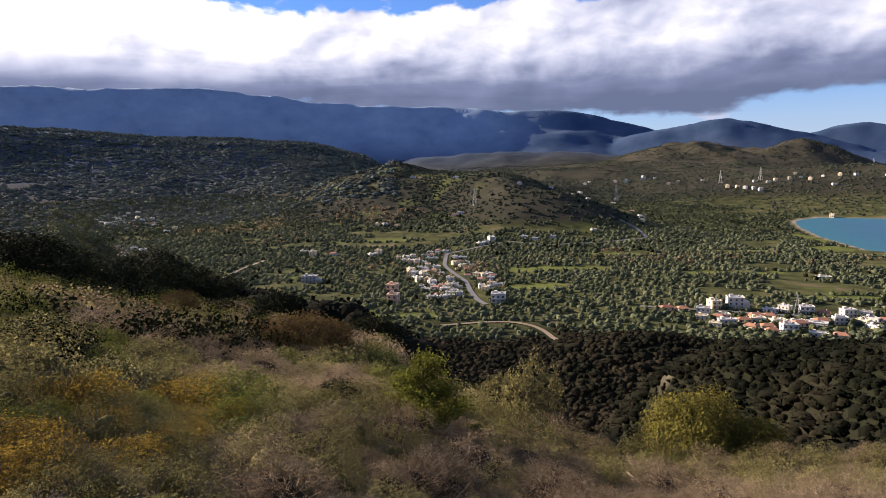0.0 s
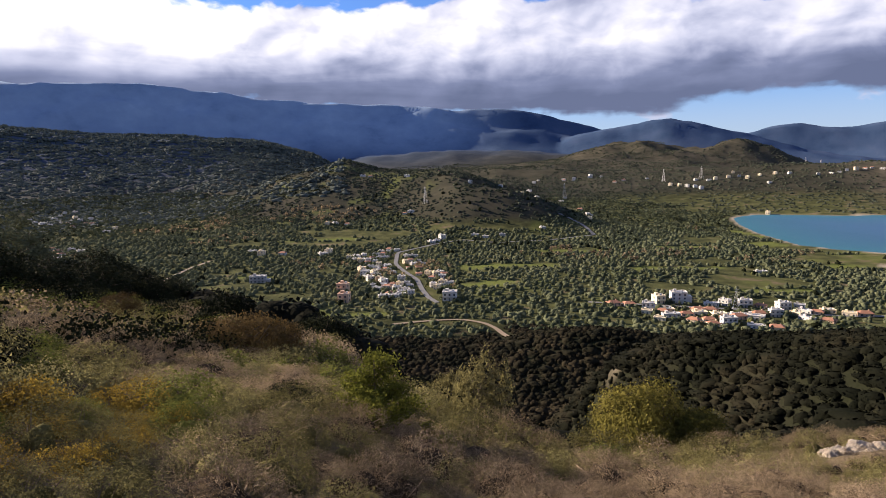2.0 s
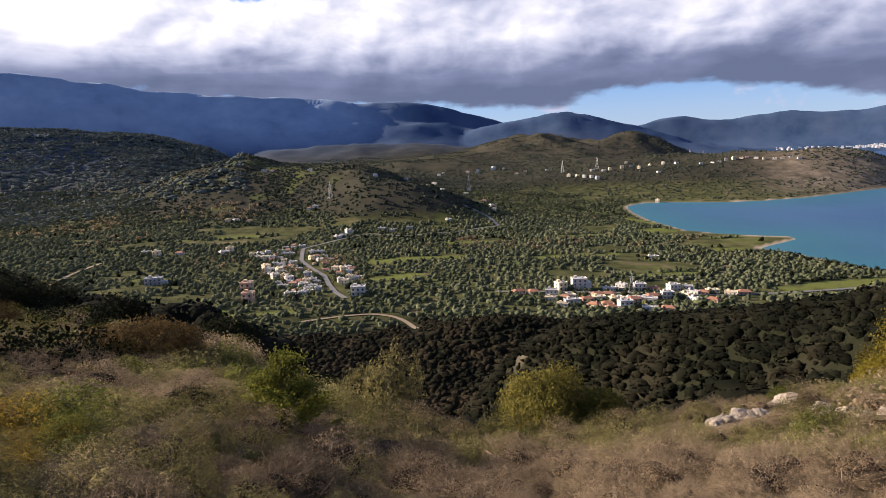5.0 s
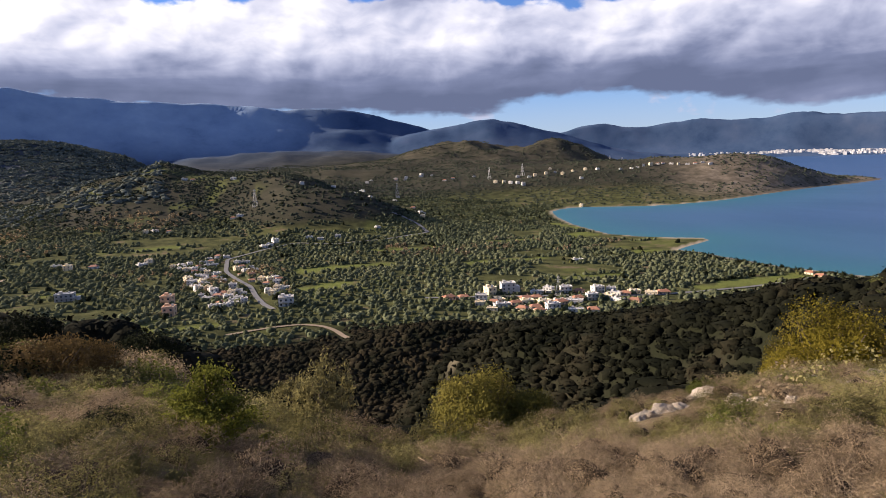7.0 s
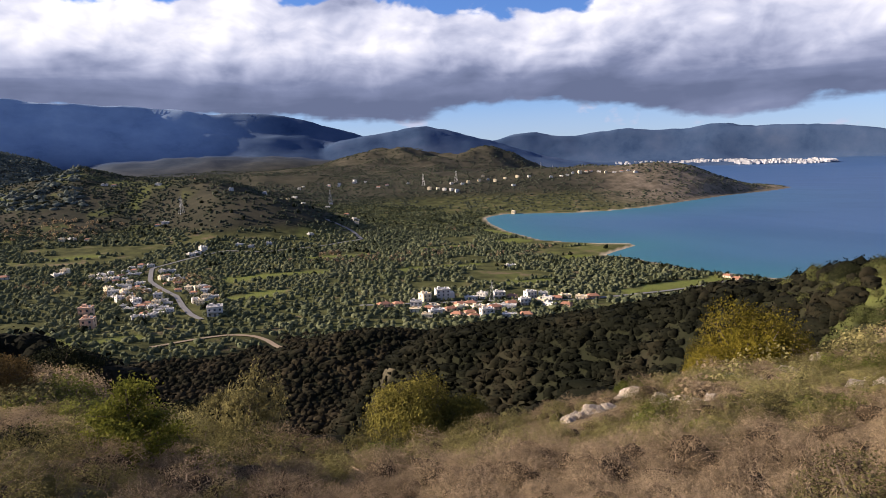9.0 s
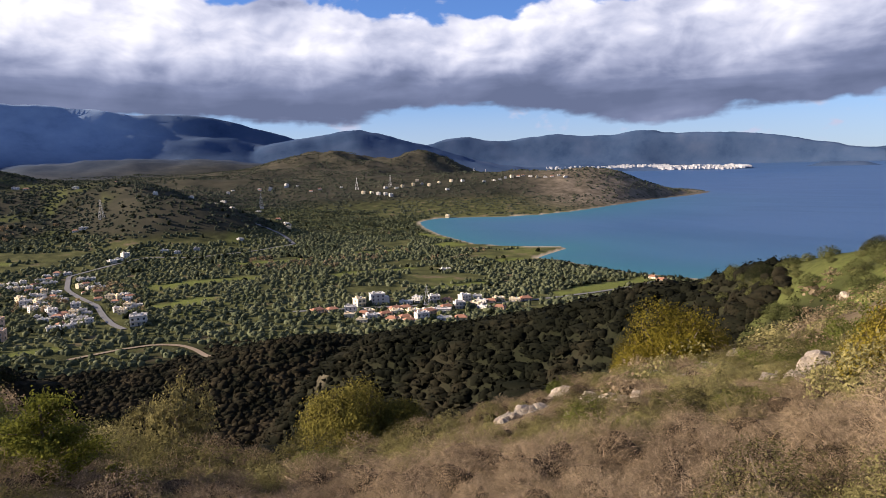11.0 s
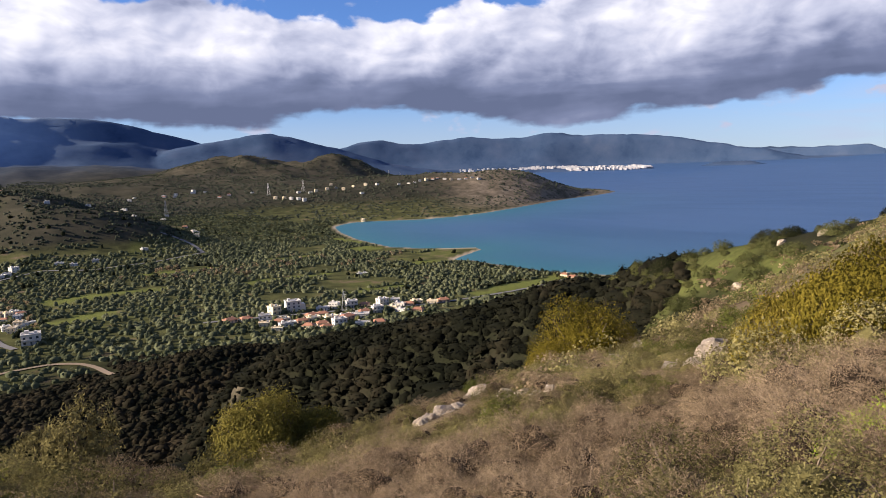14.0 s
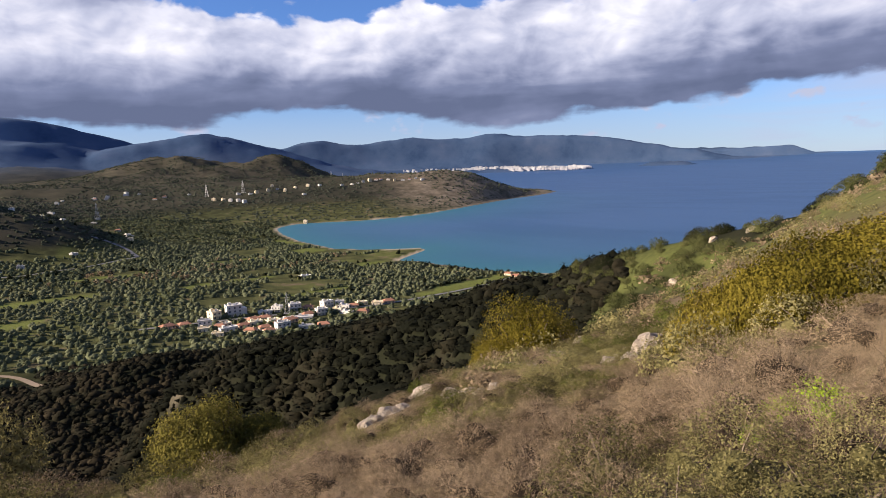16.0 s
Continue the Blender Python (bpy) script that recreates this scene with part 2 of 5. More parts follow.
def crest_line(az, r, at, thick, azs, els):
    """A range whose crest stands at those elevations (degrees) over those bearings."""
    x, y = r * np.sin(np.radians(az)), r * np.cos(np.radians(az))
    rugged = 0.17 * fractal(x, y, at * 0.045, 4, int(at) % 97)
    high = 125 + at * np.tan(np.radians(soft_interp(az, azs, els, 0.3) + rugged))
    k = (r - at) / thick
    spurs = ridged(x, y, thick * 0.75, 5, int(at)) * np.minimum(np.abs(k) * 1.6, 1)
    return np.maximum(high, 0) * np.exp(-0.5 * k * k) * (1 + 0.05 * spurs)


# the slope underfoot, by bearing: its fall, where it breaks off, and the ravine's far crest
AZ = [-180, -130, -90, -60, -35, -27, -21, -17, -12, -7, -2, 3, 11, 17, 25, 34, 42, 47, 54, 59, 66, 72, 76, 79, 90, 130, 180]
FALL = [-.3, -.2, -.02, .03, .055, .113, .148, .168, .188, .197, .25, .288, .31, .315, .302, .262, .231, .21, .183, .168, .118, .066, .04, .005, -.08, -.2, -.3]
EDGE = [300, 200, 90, 70, 60, 50, 45, 38, 30, 23, 16, 13, 10, 9, 9, 10, 11, 12, 14, 17, 21, 33, 52, 90, 120, 200, 300]
CREST_AZ = [12, 17, 19.9, 21.7, 24.5, 28.2, 32.9, 37.7, 43.0, 47.4, 52.8, 57.8, 63, 65.6, 71.5, 75.3, 77, 78.5, 82]
CREST_R = [220, 215, 205, 201, 194, 184, 170, 157, 144, 132, 119, 107, 98, 95, 85, 84, 86, 88, 90]
CREST_EL = [-20.5, -19.8, -18.1, -17.0, -15.9, -15.3, -14.9, -14.2, -13.2, -12.0, -11.3, -8.9, -7.3, -6.8, -5.7, -4.8, -3.4, -2.4, -1.0]


def height(x, y):
    x, y = np.asarray(x, float), np.asarray(y, float)
    r, az = np.hypot(x, y), np.degrees(np.arctan2(x, y))
    d = inland(x, y)
    # the plain and the bare sea bed
    plain = np.where(d > 0, 1.2 * (1 - np.exp(-np.maximum(d, 0) / 6)) + 11 * ramp(d, 20, 420) + 0.012 * np.maximum(d - 500, 0), -4 * (1 - np.exp(np.minimum(d, 0) / 20)))
    plain = np.minimum(plain, 40) + np.where(d > 0, 1, 0) * ramp(r, 1900, 4300) * (1 - ramp(az, 12, 28)) * (85 + 30 * fractal(x, y, 700, 4, 5))
    land = ramp(d, 0, 60)
    wide = ramp(d, 0, 600)
    z = plain + land * 0.5 * fractal(x, y, 60, 3, 3)
    # hills of the middle distance
    hills = bump(x, y, -1.6, 1560, 76, 190, 260) + bump(x, y, 7, 1290, 48, 90, 90) + bump(x, y, 12.2, 1080, 42, 72, 60) + bump(x, y, 6.2, 1130, 30, 60, 80)
    hills = hills + bump(x, y, -8.5, 1500, 34, 90, 160) + bump(x, y, -18, 2300, 52, 230, 260) + bump(x, y, -26, 2250, 34, 180, 240) + bump(x, y, -13, 2000, 40, 100, 160)
    hills = hills + bump(x, y, 8, 2300, 46, 420, 500) + bump(x, y, 25, 2300, 34, 480, 420) + bump(x, y, 34, 2050, 30, 260, 260)
    hills = hills + bump(x, y, 45.5, 2150, 66, 130, 190) + bump(x, y, 49, 2200, 34, 120, 120) + bump(x, y, 40, 2150, 26, 190, 160) + bump(x, y, 19, 360, 14, 40, 26)
    hills = hills + bump(x, y, 30, 3000, 88, 150, 200) + bump(x, y, 24.5, 3000, 74, 200, 300) + bump(x, y, 19.5, 3100, 82, 190, 300) + bump(x, y, 35, 3300, 60, 220, 300)
    z = z + hills * land * (1 + 0.13 * ridged(x, y, 240, 4, 11)) * wide ** 0.3
    # ranges, one behind the other
    z = np.maximum(z, land * crest_line(az, r, 3700, 950, [-180, -60, -34, -29, -24.6, -18, -11, -7, -4.5, -2, 1, 40, 180], [4, 4, 3.4, 3.1, 2.7, 2.4, 2.0, 1.0, -.6, -1.5, -2.1, -2.1, 4]))
    z = np.maximum(z, land * crest_line(az, r, 4600, 950, [-180, -12, -6, -1.5, 6, 11, 16, 22, 28, 180], [-2, -1.4, -.1, .6, .8, .6, .2, -1, -1.6, -2]))
    z = np.maximum(z, land * crest_line(az, r, 8000, 1500, [-180, -60, -34, -28, -22, -16, -9, -1, 6, 11.4, 13.3, 15.6, 18, 30, 180],
                                        [6, 6.2, 6.2, 6.3, 6.5, 5.9, 5.2, 4.7, 4.3, 4.0, 3.7, 2.9, 2.3, -.8, -.8]))
    z = np.maximum(z, land * crest_line(az, r, 6600, 900, [-180, 11, 15, 18, 20.2, 23.6, 25.7, 28.4, 30.5, 34, 40, 180], [-1, -.5, 1.6, 2.2, 2.5, 3.0, 2.6, 1.9, 1.3, .1, -1, -1]))
    z = np.maximum(z, ramp(d, 0, 900) * crest_line(az, r, 12500, 1300, [-180, 24, 30, 32.8, 34.7, 37, 41.7, 44.7, 46.5, 48.4, 51, 54.5, 57, 60.6, 63.8, 66.5, 69, 180],
                                        [-.5, .6, 1.6, 2.15, 1.85, 1.8, 2.05, 1.9, 1.95, 2.28, 1.95, 1.95, 1.8, 1.15, .45, .05, -.5, -.6]))
    z = np.maximum(z, ramp(d, 0, 700) * crest_line(az, r, 18500, 1300, [-180, 58, 63, 68, 70, 72, 73.5, 74.6, 75.4, 180], [-.4, .5, .4, .28, .4, .42, .3, .05, -.4, -.4]))
    z = z + 34 * ramp(d, 0, 60) * np.exp(-0.5 * (((az - 63) / 3) ** 2 + ((r - 7700) / 300) ** 2))
    z = np.where(d > 0, z, plain)
    # the slope underfoot and the ravine before it
    fall, edge = soft_interp(az, AZ, FALL), soft_interp(az, AZ, EDGE)
    top = EYE - 1.7
    slope = top - fall * r
    over = np.maximum(r - edge, 0)
    roll_off = over * over / (over + 6 + 0.12 * edge)
    ahead = np.interp(az, [-90, -60, -35, -12, 0, 15, 60, 72, 80, 120], [0, .06, .14, .15, .2, .24, .3, .2, .1, 0])
    slope = slope - roll_off * ahead
    slope = slope - np.maximum(over - 150, 0) * 0.1 * (az > -100) * (az < 120)
    crest_r, crest_el = np.interp(az, CREST_AZ, CREST_R), soft_interp(az, CREST_AZ, CREST_EL, 0.7)
    crest = EYE + crest_r * np.tan(np.radians(crest_el))
    away = r - crest_r
    far_side = crest - np.where(away < 0, 0.5 * away * away / (np.abs(away) + 14), 0.5 * away * away / (away + 22))
    far_side = far_side - 70 * (1 - ramp(az, 3, 20)) - 60 * ramp(az, 80, 86)
    hill = np.maximum(slope, far_side)
    hill = hill + ramp(r, 8, 60) * (0.35 * fractal(x, y, 14, 4, 31) + 0.8 * fractal(x, y, 45, 2, 37) * ramp(r, 40, 120)) + ramp(r, 1, 6) * 0.10 * fractal(x, y, 2.6, 3, 41)
    k = 5.0
    both = np.maximum(hill, z) + k * np.exp(-np.abs(hill - z) / k) * 0.3 * ramp(r, 60, 200)
    return np.where(r < 1100, both, z)


# ---- the ground, one sheet to the horizon ----
def link_mesh(name, verts, faces, mats, smooth=True):
    me = bpy.data.meshes.new(name)
    verts, faces = np.asarray(verts, np.float32), np.asarray(faces, np.int32)
    n = faces.shape[1]
    me.vertices.add(len(verts)), me.loops.add(faces.size), me.polygons.add(len(faces))
    me.vertices.foreach_set("co", verts.ravel())
    me.loops.foreach_set("vertex_index", faces.ravel())
    me.polygons.foreach_set("loop_start", np.arange(len(faces), dtype=np.int32) * n)
    me.polygons.foreach_set("use_smooth", np.full(len(faces), smooth))
    me.update(calc_edges=True)
    for m in mats:
        me.materials.append(m)
    return me


def attribute(me, name, values):
    me.attributes.new(name, "FLOAT", "POINT").data.foreach_set("value", np.asarray(values, np.float32))


def fan(azs, rs):
    """Bearings and distances of a ring-shaped sheet, and its faces."""
    a, r = np.meshgrid(np.radians(azs), rs)
    n = len(azs)
    i = np.arange(len(rs) - 1)[:, None] * n + np.arange(n)[None, :]
    j = np.arange(len(rs) - 1)[:, None] * n + (np.arange(n)[None, :] + 1) % n
    faces = np.stack([i, i + n, j + n, j], -1).reshape(-1, 4)
    return (r * np.sin(a)).ravel(), (r * np.cos(a)).ravel(), faces


def built(x, y, z):
    k = shrink(x, y)
    return np.stack([x * k, y * k, EYE + (z - EYE) * k], -1)


AZS = np.concatenate([np.arange(-44, 86, 0.33), np.arange(86, 316, 5.0)])
RADII = np.concatenate([[0.02, 0.4], np.geomspace(0.8, 26000, 420)])


def make_ground():
    x, y, faces = fan(AZS, RADII)
    z = height(x, y)
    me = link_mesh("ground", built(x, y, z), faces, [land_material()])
    r, az, d = np.hypot(x, y), np.degrees(np.arctan2(x, y)), inland(x, y)
    low = (z < 30) & (d > 0)
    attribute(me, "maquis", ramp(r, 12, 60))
    farm = ramp(r, 380, 480) * (1 - ramp(z, 24, 42)) * (1 - ramp(r, 1500, 2300))
    attribute(me, "farm", farm)
    attribute(me, "upland", ramp(r, 700, 900) * np.maximum(ramp(z, 24, 42), ramp(r, 1500, 2300)))
    field = np.maximum(ramp(in_fields(x, y), 0, 0.2), 0.5 * ramp(fractal(x, y, 60, 3, 51), 0.75, 0.95)) * farm * (r < 1300)
    field = np.maximum(field, 0.55 * ramp(r, 1000, 1150) * (1 - ramp(r, 1550, 1800)) * ramp(az, -13, -9) * (1 - ramp(az, 2, 5)) * ramp(fractal(x, y, 60, 3, 57), 0.15, 0.5))
    field = np.maximum(field, ramp(r, 16, 40) * (1 - ramp(r, 90, 120)) * 0.55 * ramp(az, 54, 60) * ramp(fractal(x, y, 12, 2, 53), -0.35, 0.25))
    attribute(me, "green", field)
    attribute(me, "sand", np.maximum((1 - ramp(d, 2.5, 8)) * ramp(r, 400, 500) * (r < 2600), 0.2 * (1 - ramp(np.hypot(x - 70, y - 192), 2, 6))))
    # How much painted haze covers the land, by distance and bearing.
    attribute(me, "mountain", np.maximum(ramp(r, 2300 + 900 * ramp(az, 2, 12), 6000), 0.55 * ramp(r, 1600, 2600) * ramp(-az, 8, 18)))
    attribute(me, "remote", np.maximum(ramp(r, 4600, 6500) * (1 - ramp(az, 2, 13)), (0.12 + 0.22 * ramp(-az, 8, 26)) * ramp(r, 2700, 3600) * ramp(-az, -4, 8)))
    attribute(me, "stony", np.maximum(0.8 * ramp(az, 36, 43) * ramp(r, 1500, 1800) * (1 - ramp(r, 2700, 3300)), 0.1 * ramp(az, 10, 18) * ramp(r, 1900, 2500)) * (1 - ramp(r, 3200, 4600)))
    return tagged(new("ground", me), "scrub-covered hillside falling to a farmed plain and mountains", "ground", kind="structure")


def make_sea():
    x, y, faces = fan(np.concatenate([np.arange(-44, 86, 0.6), np.arange(86, 316, 5.0)]), np.geomspace(350, 24000, 130))
    me = link_mesh("water", built(x, y, np.zeros_like(x)), faces, [sea_material()])
    d = -inland(x, y)
    attribute(me, "shallow", np.exp(-np.maximum(d, 0) / 150) * (1 - ramp(np.hypot(x, y), 1500, 2600)))
    return tagged(new("water", me), "calm blue bay, turquoise in the shallows", "sea", kind="structure")


# ---- plants ----
def foliage(name, dark, mid, light, thin=0.2, patch=0.35, single=0.30, grain=9.0):
    """Leaves: they vary singly, in patches, from plant to plant, and, where the body of a bush is seen, in leaf-sized specks."""
    m, net = material(name)
    geo = net.add("ShaderNodeNewGeometry")
    each = net.add("ShaderNodeObjectInfo").outputs["Random"]
    wide = net.noise(geo.outputs["Position"], patch, 3, 0.55)
    speck = net.noise(geo.outputs["Position"], grain, 3, 0.6)
    v = net.math("ADD", net.math("MULTIPLY", geo.outputs["Random Per Island"], single), net.math("MULTIPLY", net.span(wide, 0.3, 0.7), 0.62 - single))
    v = net.math("ADD", v, net.math("ADD", net.math("MULTIPLY", net.math("SUBTRACT", each, 0.15), 0.34), net.math("MULTIPLY", net.math("SUBTRACT", speck, 0.3), 0.45)))
    c = net.stops(v, [(0.10, dark), (0.46, mid), (0.9, light)])
    rough = net.add("ShaderNodeBump", {}, Strength=0.5, Distance=0.5 / grain, Height=speck).outputs[0]
    a = net.add("ShaderNodeBsdfPrincipled", {}, Base_Color=c, Roughness=0.9, Specular_IOR_Level=0.02, Normal=rough)
    b = net.add("ShaderNodeBsdfTranslucent", {}, Color=c)
    net.add("ShaderNodeOutputMaterial", {}, Surface=net.add("ShaderNodeMixShader", {}, i0=thin, i1=a.outputs[0], i2=b.outputs[0]).outputs[0])
    return m


def bark(name, dark, light):
    m, net = material(name)
    geo = net.add("ShaderNodeNewGeometry")
    n = net.noise(geo.outputs["Position"], 14, 4)
    v = net.math("ADD", net.math("MULTIPLY", geo.outputs["Random Per Island"], 0.6), net.math("MULTIPLY", n, 0.4))
    finish(net, net.stops(v, [(0.15, dark), (0.85, light)]), 0.9, Specular_IOR_Level=0.03)
    return m


M_DRY = bark("dry_twigs", (0.035, 0.025, 0.017), (0.38, 0.29, 0.195))
M_WOOD = bark("stem_bark", (0.05, 0.04, 0.03), (0.15, 0.12, 0.09))
# Dark brown puts the shade deep inside dry shrubs into the twig colour.
M_CORE_SHADE = foliage("brown_inner_twigs", (0.014, 0.010, 0.006), (0.034, 0.025, 0.016), (0.075, 0.056, 0.036), 0.0, 3.0)
M_GREY = foliage("grey_brown_leaves", (0.06, 0.045, 0.026), (0.175, 0.132, 0.08), (0.38, 0.295, 0.19), 0.4)
M_SAGE = foliage("grey_green_leaves", (0.042, 0.040, 0.016), (0.125, 0.113, 0.045), (0.31, 0.275, 0.12), 0.38)
M_GREEN = foliage("green_leaves", (0.034, 0.042, 0.010), (0.085, 0.096, 0.022), (0.17, 0.175, 0.045), 0.3)
M_YELLOW = foliage("yellow_green_leaves", (0.04, 0.036, 0.005), (0.12, 0.10, 0.014), (0.26, 0.205, 0.036), 0.3)
M_MASTIC = foliage("mastic_leaves", (0.032, 0.032, 0.008), (0.10, 0.092, 0.020), (0.22, 0.19, 0.048), 0.3)
M_HILL = foliage("hill_scrub_leaves", (0.02, 0.027, 0.018), (0.042, 0.05, 0.034), (0.075, 0.082, 0.056), 0.1, 0.02, 0.3, 0.5)
# Haze before the inland hills is mixed into this leaf colour.
M_INLAND_HAZE = foliage("inland_wood_leaves", (0.03, 0.04, 0.034), (0.062, 0.075, 0.066), (0.10, 0.115, 0.10), 0.1, 0.01, 0.3, 0.4)
M_RUST = foliage("rusty_leaves", (0.075, 0.05, 0.012), (0.18, 0.125, 0.024), (0.34, 0.25, 0.045), 0.5)
M_DARK = foliage("dark_evergreen_leaves", (0.006, 0.008, 0.004), (0.014, 0.017, 0.008), (0.034, 0.036, 0.017), 0.08, 0.12, 0.3, 4.0)
# Shade over the ravine is put into these near-black leaf colours.
M_RAVINE_SHADE = foliage("ravine_leaves", (0.004, 0.0048, 0.003), (0.009, 0.0095, 0.006), (0.028, 0.023, 0.014), 0.05, 0.05, 0.2, 1.6)
M_WILD = foliage("wild_olive_leaves", (0.045, 0.042, 0.016), (0.105, 0.095, 0.038), (0.20, 0.175, 0.075), 0.25)
M_RUSSET = foliage("russet_leaves", (0.024, 0.017, 0.008), (0.066, 0.046, 0.019), (0.135, 0.092, 0.036), 0.25)
M_SPUR = foliage("spur_leaves", (0.022, 0.026, 0.009), (0.055, 0.062, 0.022), (0.12, 0.12, 0.045), 0.15, 0.1, 0.3, 3.0)
M_OLIVE = foliage("olive_leaves", (0.03, 0.038, 0.021), (0.066, 0.077, 0.043), (0.125, 0.132, 0.075), 0.1, 0.02, 0.3, 0.8)
M_JUNIPER = foliage("juniper_needles", (0.06, 0.068, 0.013), (0.16, 0.165, 0.03), (0.29, 0.285, 0.065), 0.35)
M_SPURGE = foliage("spurge_leaves", (0.07, 0.12, 0.01), (0.17, 0.25, 0.02), (0.32, 0.40, 0.045))
M_STRAW = bark("dry_grass", (0.09, 0.07, 0.035), (0.28, 0.21, 0.11))


def unit(v):
    return v / (np.linalg.norm(v, axis=-1, keepdims=True) + 1e-9)


def leaf_quads(rng, c, size, up=0.3, slim=0.5, out=None, loose=0.55):
    """One bent leaf, or spray of leaves, at each centre; out: the way that it faces."""
    n = len(c)
    if out is None:
        u = unit(rng.normal(size=(n, 3)) + np.array([0, 0, up]))
        v = unit(np.cross(u, rng.normal(size=(n, 3))))
        w = np.cross(u, v)
    else:
        w = unit(unit(out) + rng.normal(size=(n, 3)) * loose)
        u = unit(np.cross(w, rng.normal(size=(n, 3))))
        v = np.cross(w, u)
    s = (np.broadcast_to(size, n) * rng.uniform(0.65, 1.35, n))[:, None]
    verts = np.stack([c - u * s, c + v * s * slim + w * s * 0.15, c + u * s, c - v * s * slim + w * s * 0.15], 1).reshape(-1, 3)
    return verts, np.arange(4 * n).reshape(n, 4)


def leaf_tris(rng, c, size, slim, out, loose):
    """One small pointed leaf at each centre."""
    n = len(c)
    w = unit(unit(out) + rng.normal(size=(n, 3)) * loose)
    u = unit(np.cross(w, rng.normal(size=(n, 3))))
    v = np.cross(w, u)
    s = (np.broadcast_to(size, n) * rng.uniform(0.6, 1.4, n))[:, None]
    verts = np.stack([c - u * s, c + u * s * 0.6 + v * s * slim, c + u * s * 0.6 - v * s * slim], 1).reshape(-1, 3)
    return verts, np.arange(3 * n).reshape(n, 3)


def ribbons(rng, paths, width):
    """Thin twigs along paths (count, steps, 3), tapering to their tips."""
    n, k, _ = paths.shape
    along = unit(paths[:, -1] - paths[:, 0])
    side = unit(np.cross(along, rng.normal(size=(n, 3))))[:, None, :]
    taper = np.linspace(1, 0.35, k)[None, :, None] * np.broadcast_to(width, n)[:, None, None]
    verts = np.stack([paths - side * taper, paths + side * taper], 2).reshape(-1, 3)
    i = (np.arange(n)[:, None] * k + np.arange(k - 1)[None, :]).ravel() * 2
    return verts, np.stack([i, i + 1, i + 3, i + 2], 1)


def tubes(paths, radius, sides=5):
    """Round stems along paths (count, steps, 3)."""
    n, k, _ = paths.shape
    along = unit(paths[:, -1] - paths[:, 0])
    a = unit(np.cross(along, np.array([0.31, 0.77, 0.2])))
    b = np.cross(along, a)
    t = np.arange(sides) * 2 * math.pi / sides
    ring = a[:, None, :] * np.cos(t)[None, :, None] + b[:, None, :] * np.sin(t)[None, :, None]
    taper = np.linspace(1, 0.3, k)[None, :, None, None] * np.broadcast_to(radius, n)[:, None, None, None]
    verts = (paths[:, :, None, :] + ring[:, None] * taper).reshape(-1, 3)
    base = ((np.arange(n)[:, None] * k + np.arange(k - 1)[None, :]) * sides).ravel()[:, None]
    j, j2 = np.arange(sides)[None, :], ((np.arange(sides) + 1) % sides)[None, :]
    return verts, np.stack([base + j, base + j2, base + sides + j2, base + sides + j], -1).reshape(-1, 4)


def join(*pieces):
    verts, faces, n = [], [], 0
    for v, f in pieces:
        verts.append(v), faces.append(f + n)
        n += len(v)
    return np.concatenate(verts), np.concatenate(faces)


def part(name, piece, mat, parent, label="", smooth=False):
    ob = new(name, link_mesh(name, *piece, [mat], smooth))
    ob.parent = parent
    if label:
        ob["label"] = label
    return ob


def swellings(rng, amount=0.5, count=17):
    """Uneven swellings for a crown: gives a factor for each direction."""
    k = unit(rng.normal(size=(count, 3)) + np.array([0, 0, 0.4]))
    a = amount * rng.uniform(-0.6, 1, count)
    return lambda c: (1 + (np.maximum(unit(c) @ k.T, 0) ** 9) @ a)[:, None]


def lobes(rng, c, amount=0.42):
    return swellings(rng, amount)(c)


_ball = bmesh.new()
bmesh.ops.create_icosphere(_ball, subdivisions=3, radius=1)
BALL = np.array([v.co[:] for v in _ball.verts])
BALL_FACES = np.array([[v.index for v in f.verts] for f in _ball.faces])
_ball.free()


def inner_mass(rng, swell, scale, size=0.52):
    """The dense twiggy inside of a bush, rough all over."""
    keep = BALL[BALL_FACES].mean(1)[:, 2] > -0.25
    v = BALL * swell(BALL) * scale * size * rng.uniform(0.9, 1.08, (len(BALL), 1))
    kept, index = np.unique(BALL_FACES[keep], return_inverse=True)
    return v[kept], index.reshape(-1, 3)


def dome(rng, n, inner=0.55, low=-0.15):
    """Places in the outer part of a half ball of radius 1."""
    d = unit(rng.normal(size=(n, 3)))
    d[:, 2] = np.abs(d[:, 2]) * (1 - low) + low
    return unit(d) * (inner + (1 - inner) * rng.uniform(0, 1, (n, 1)) ** 0.6)


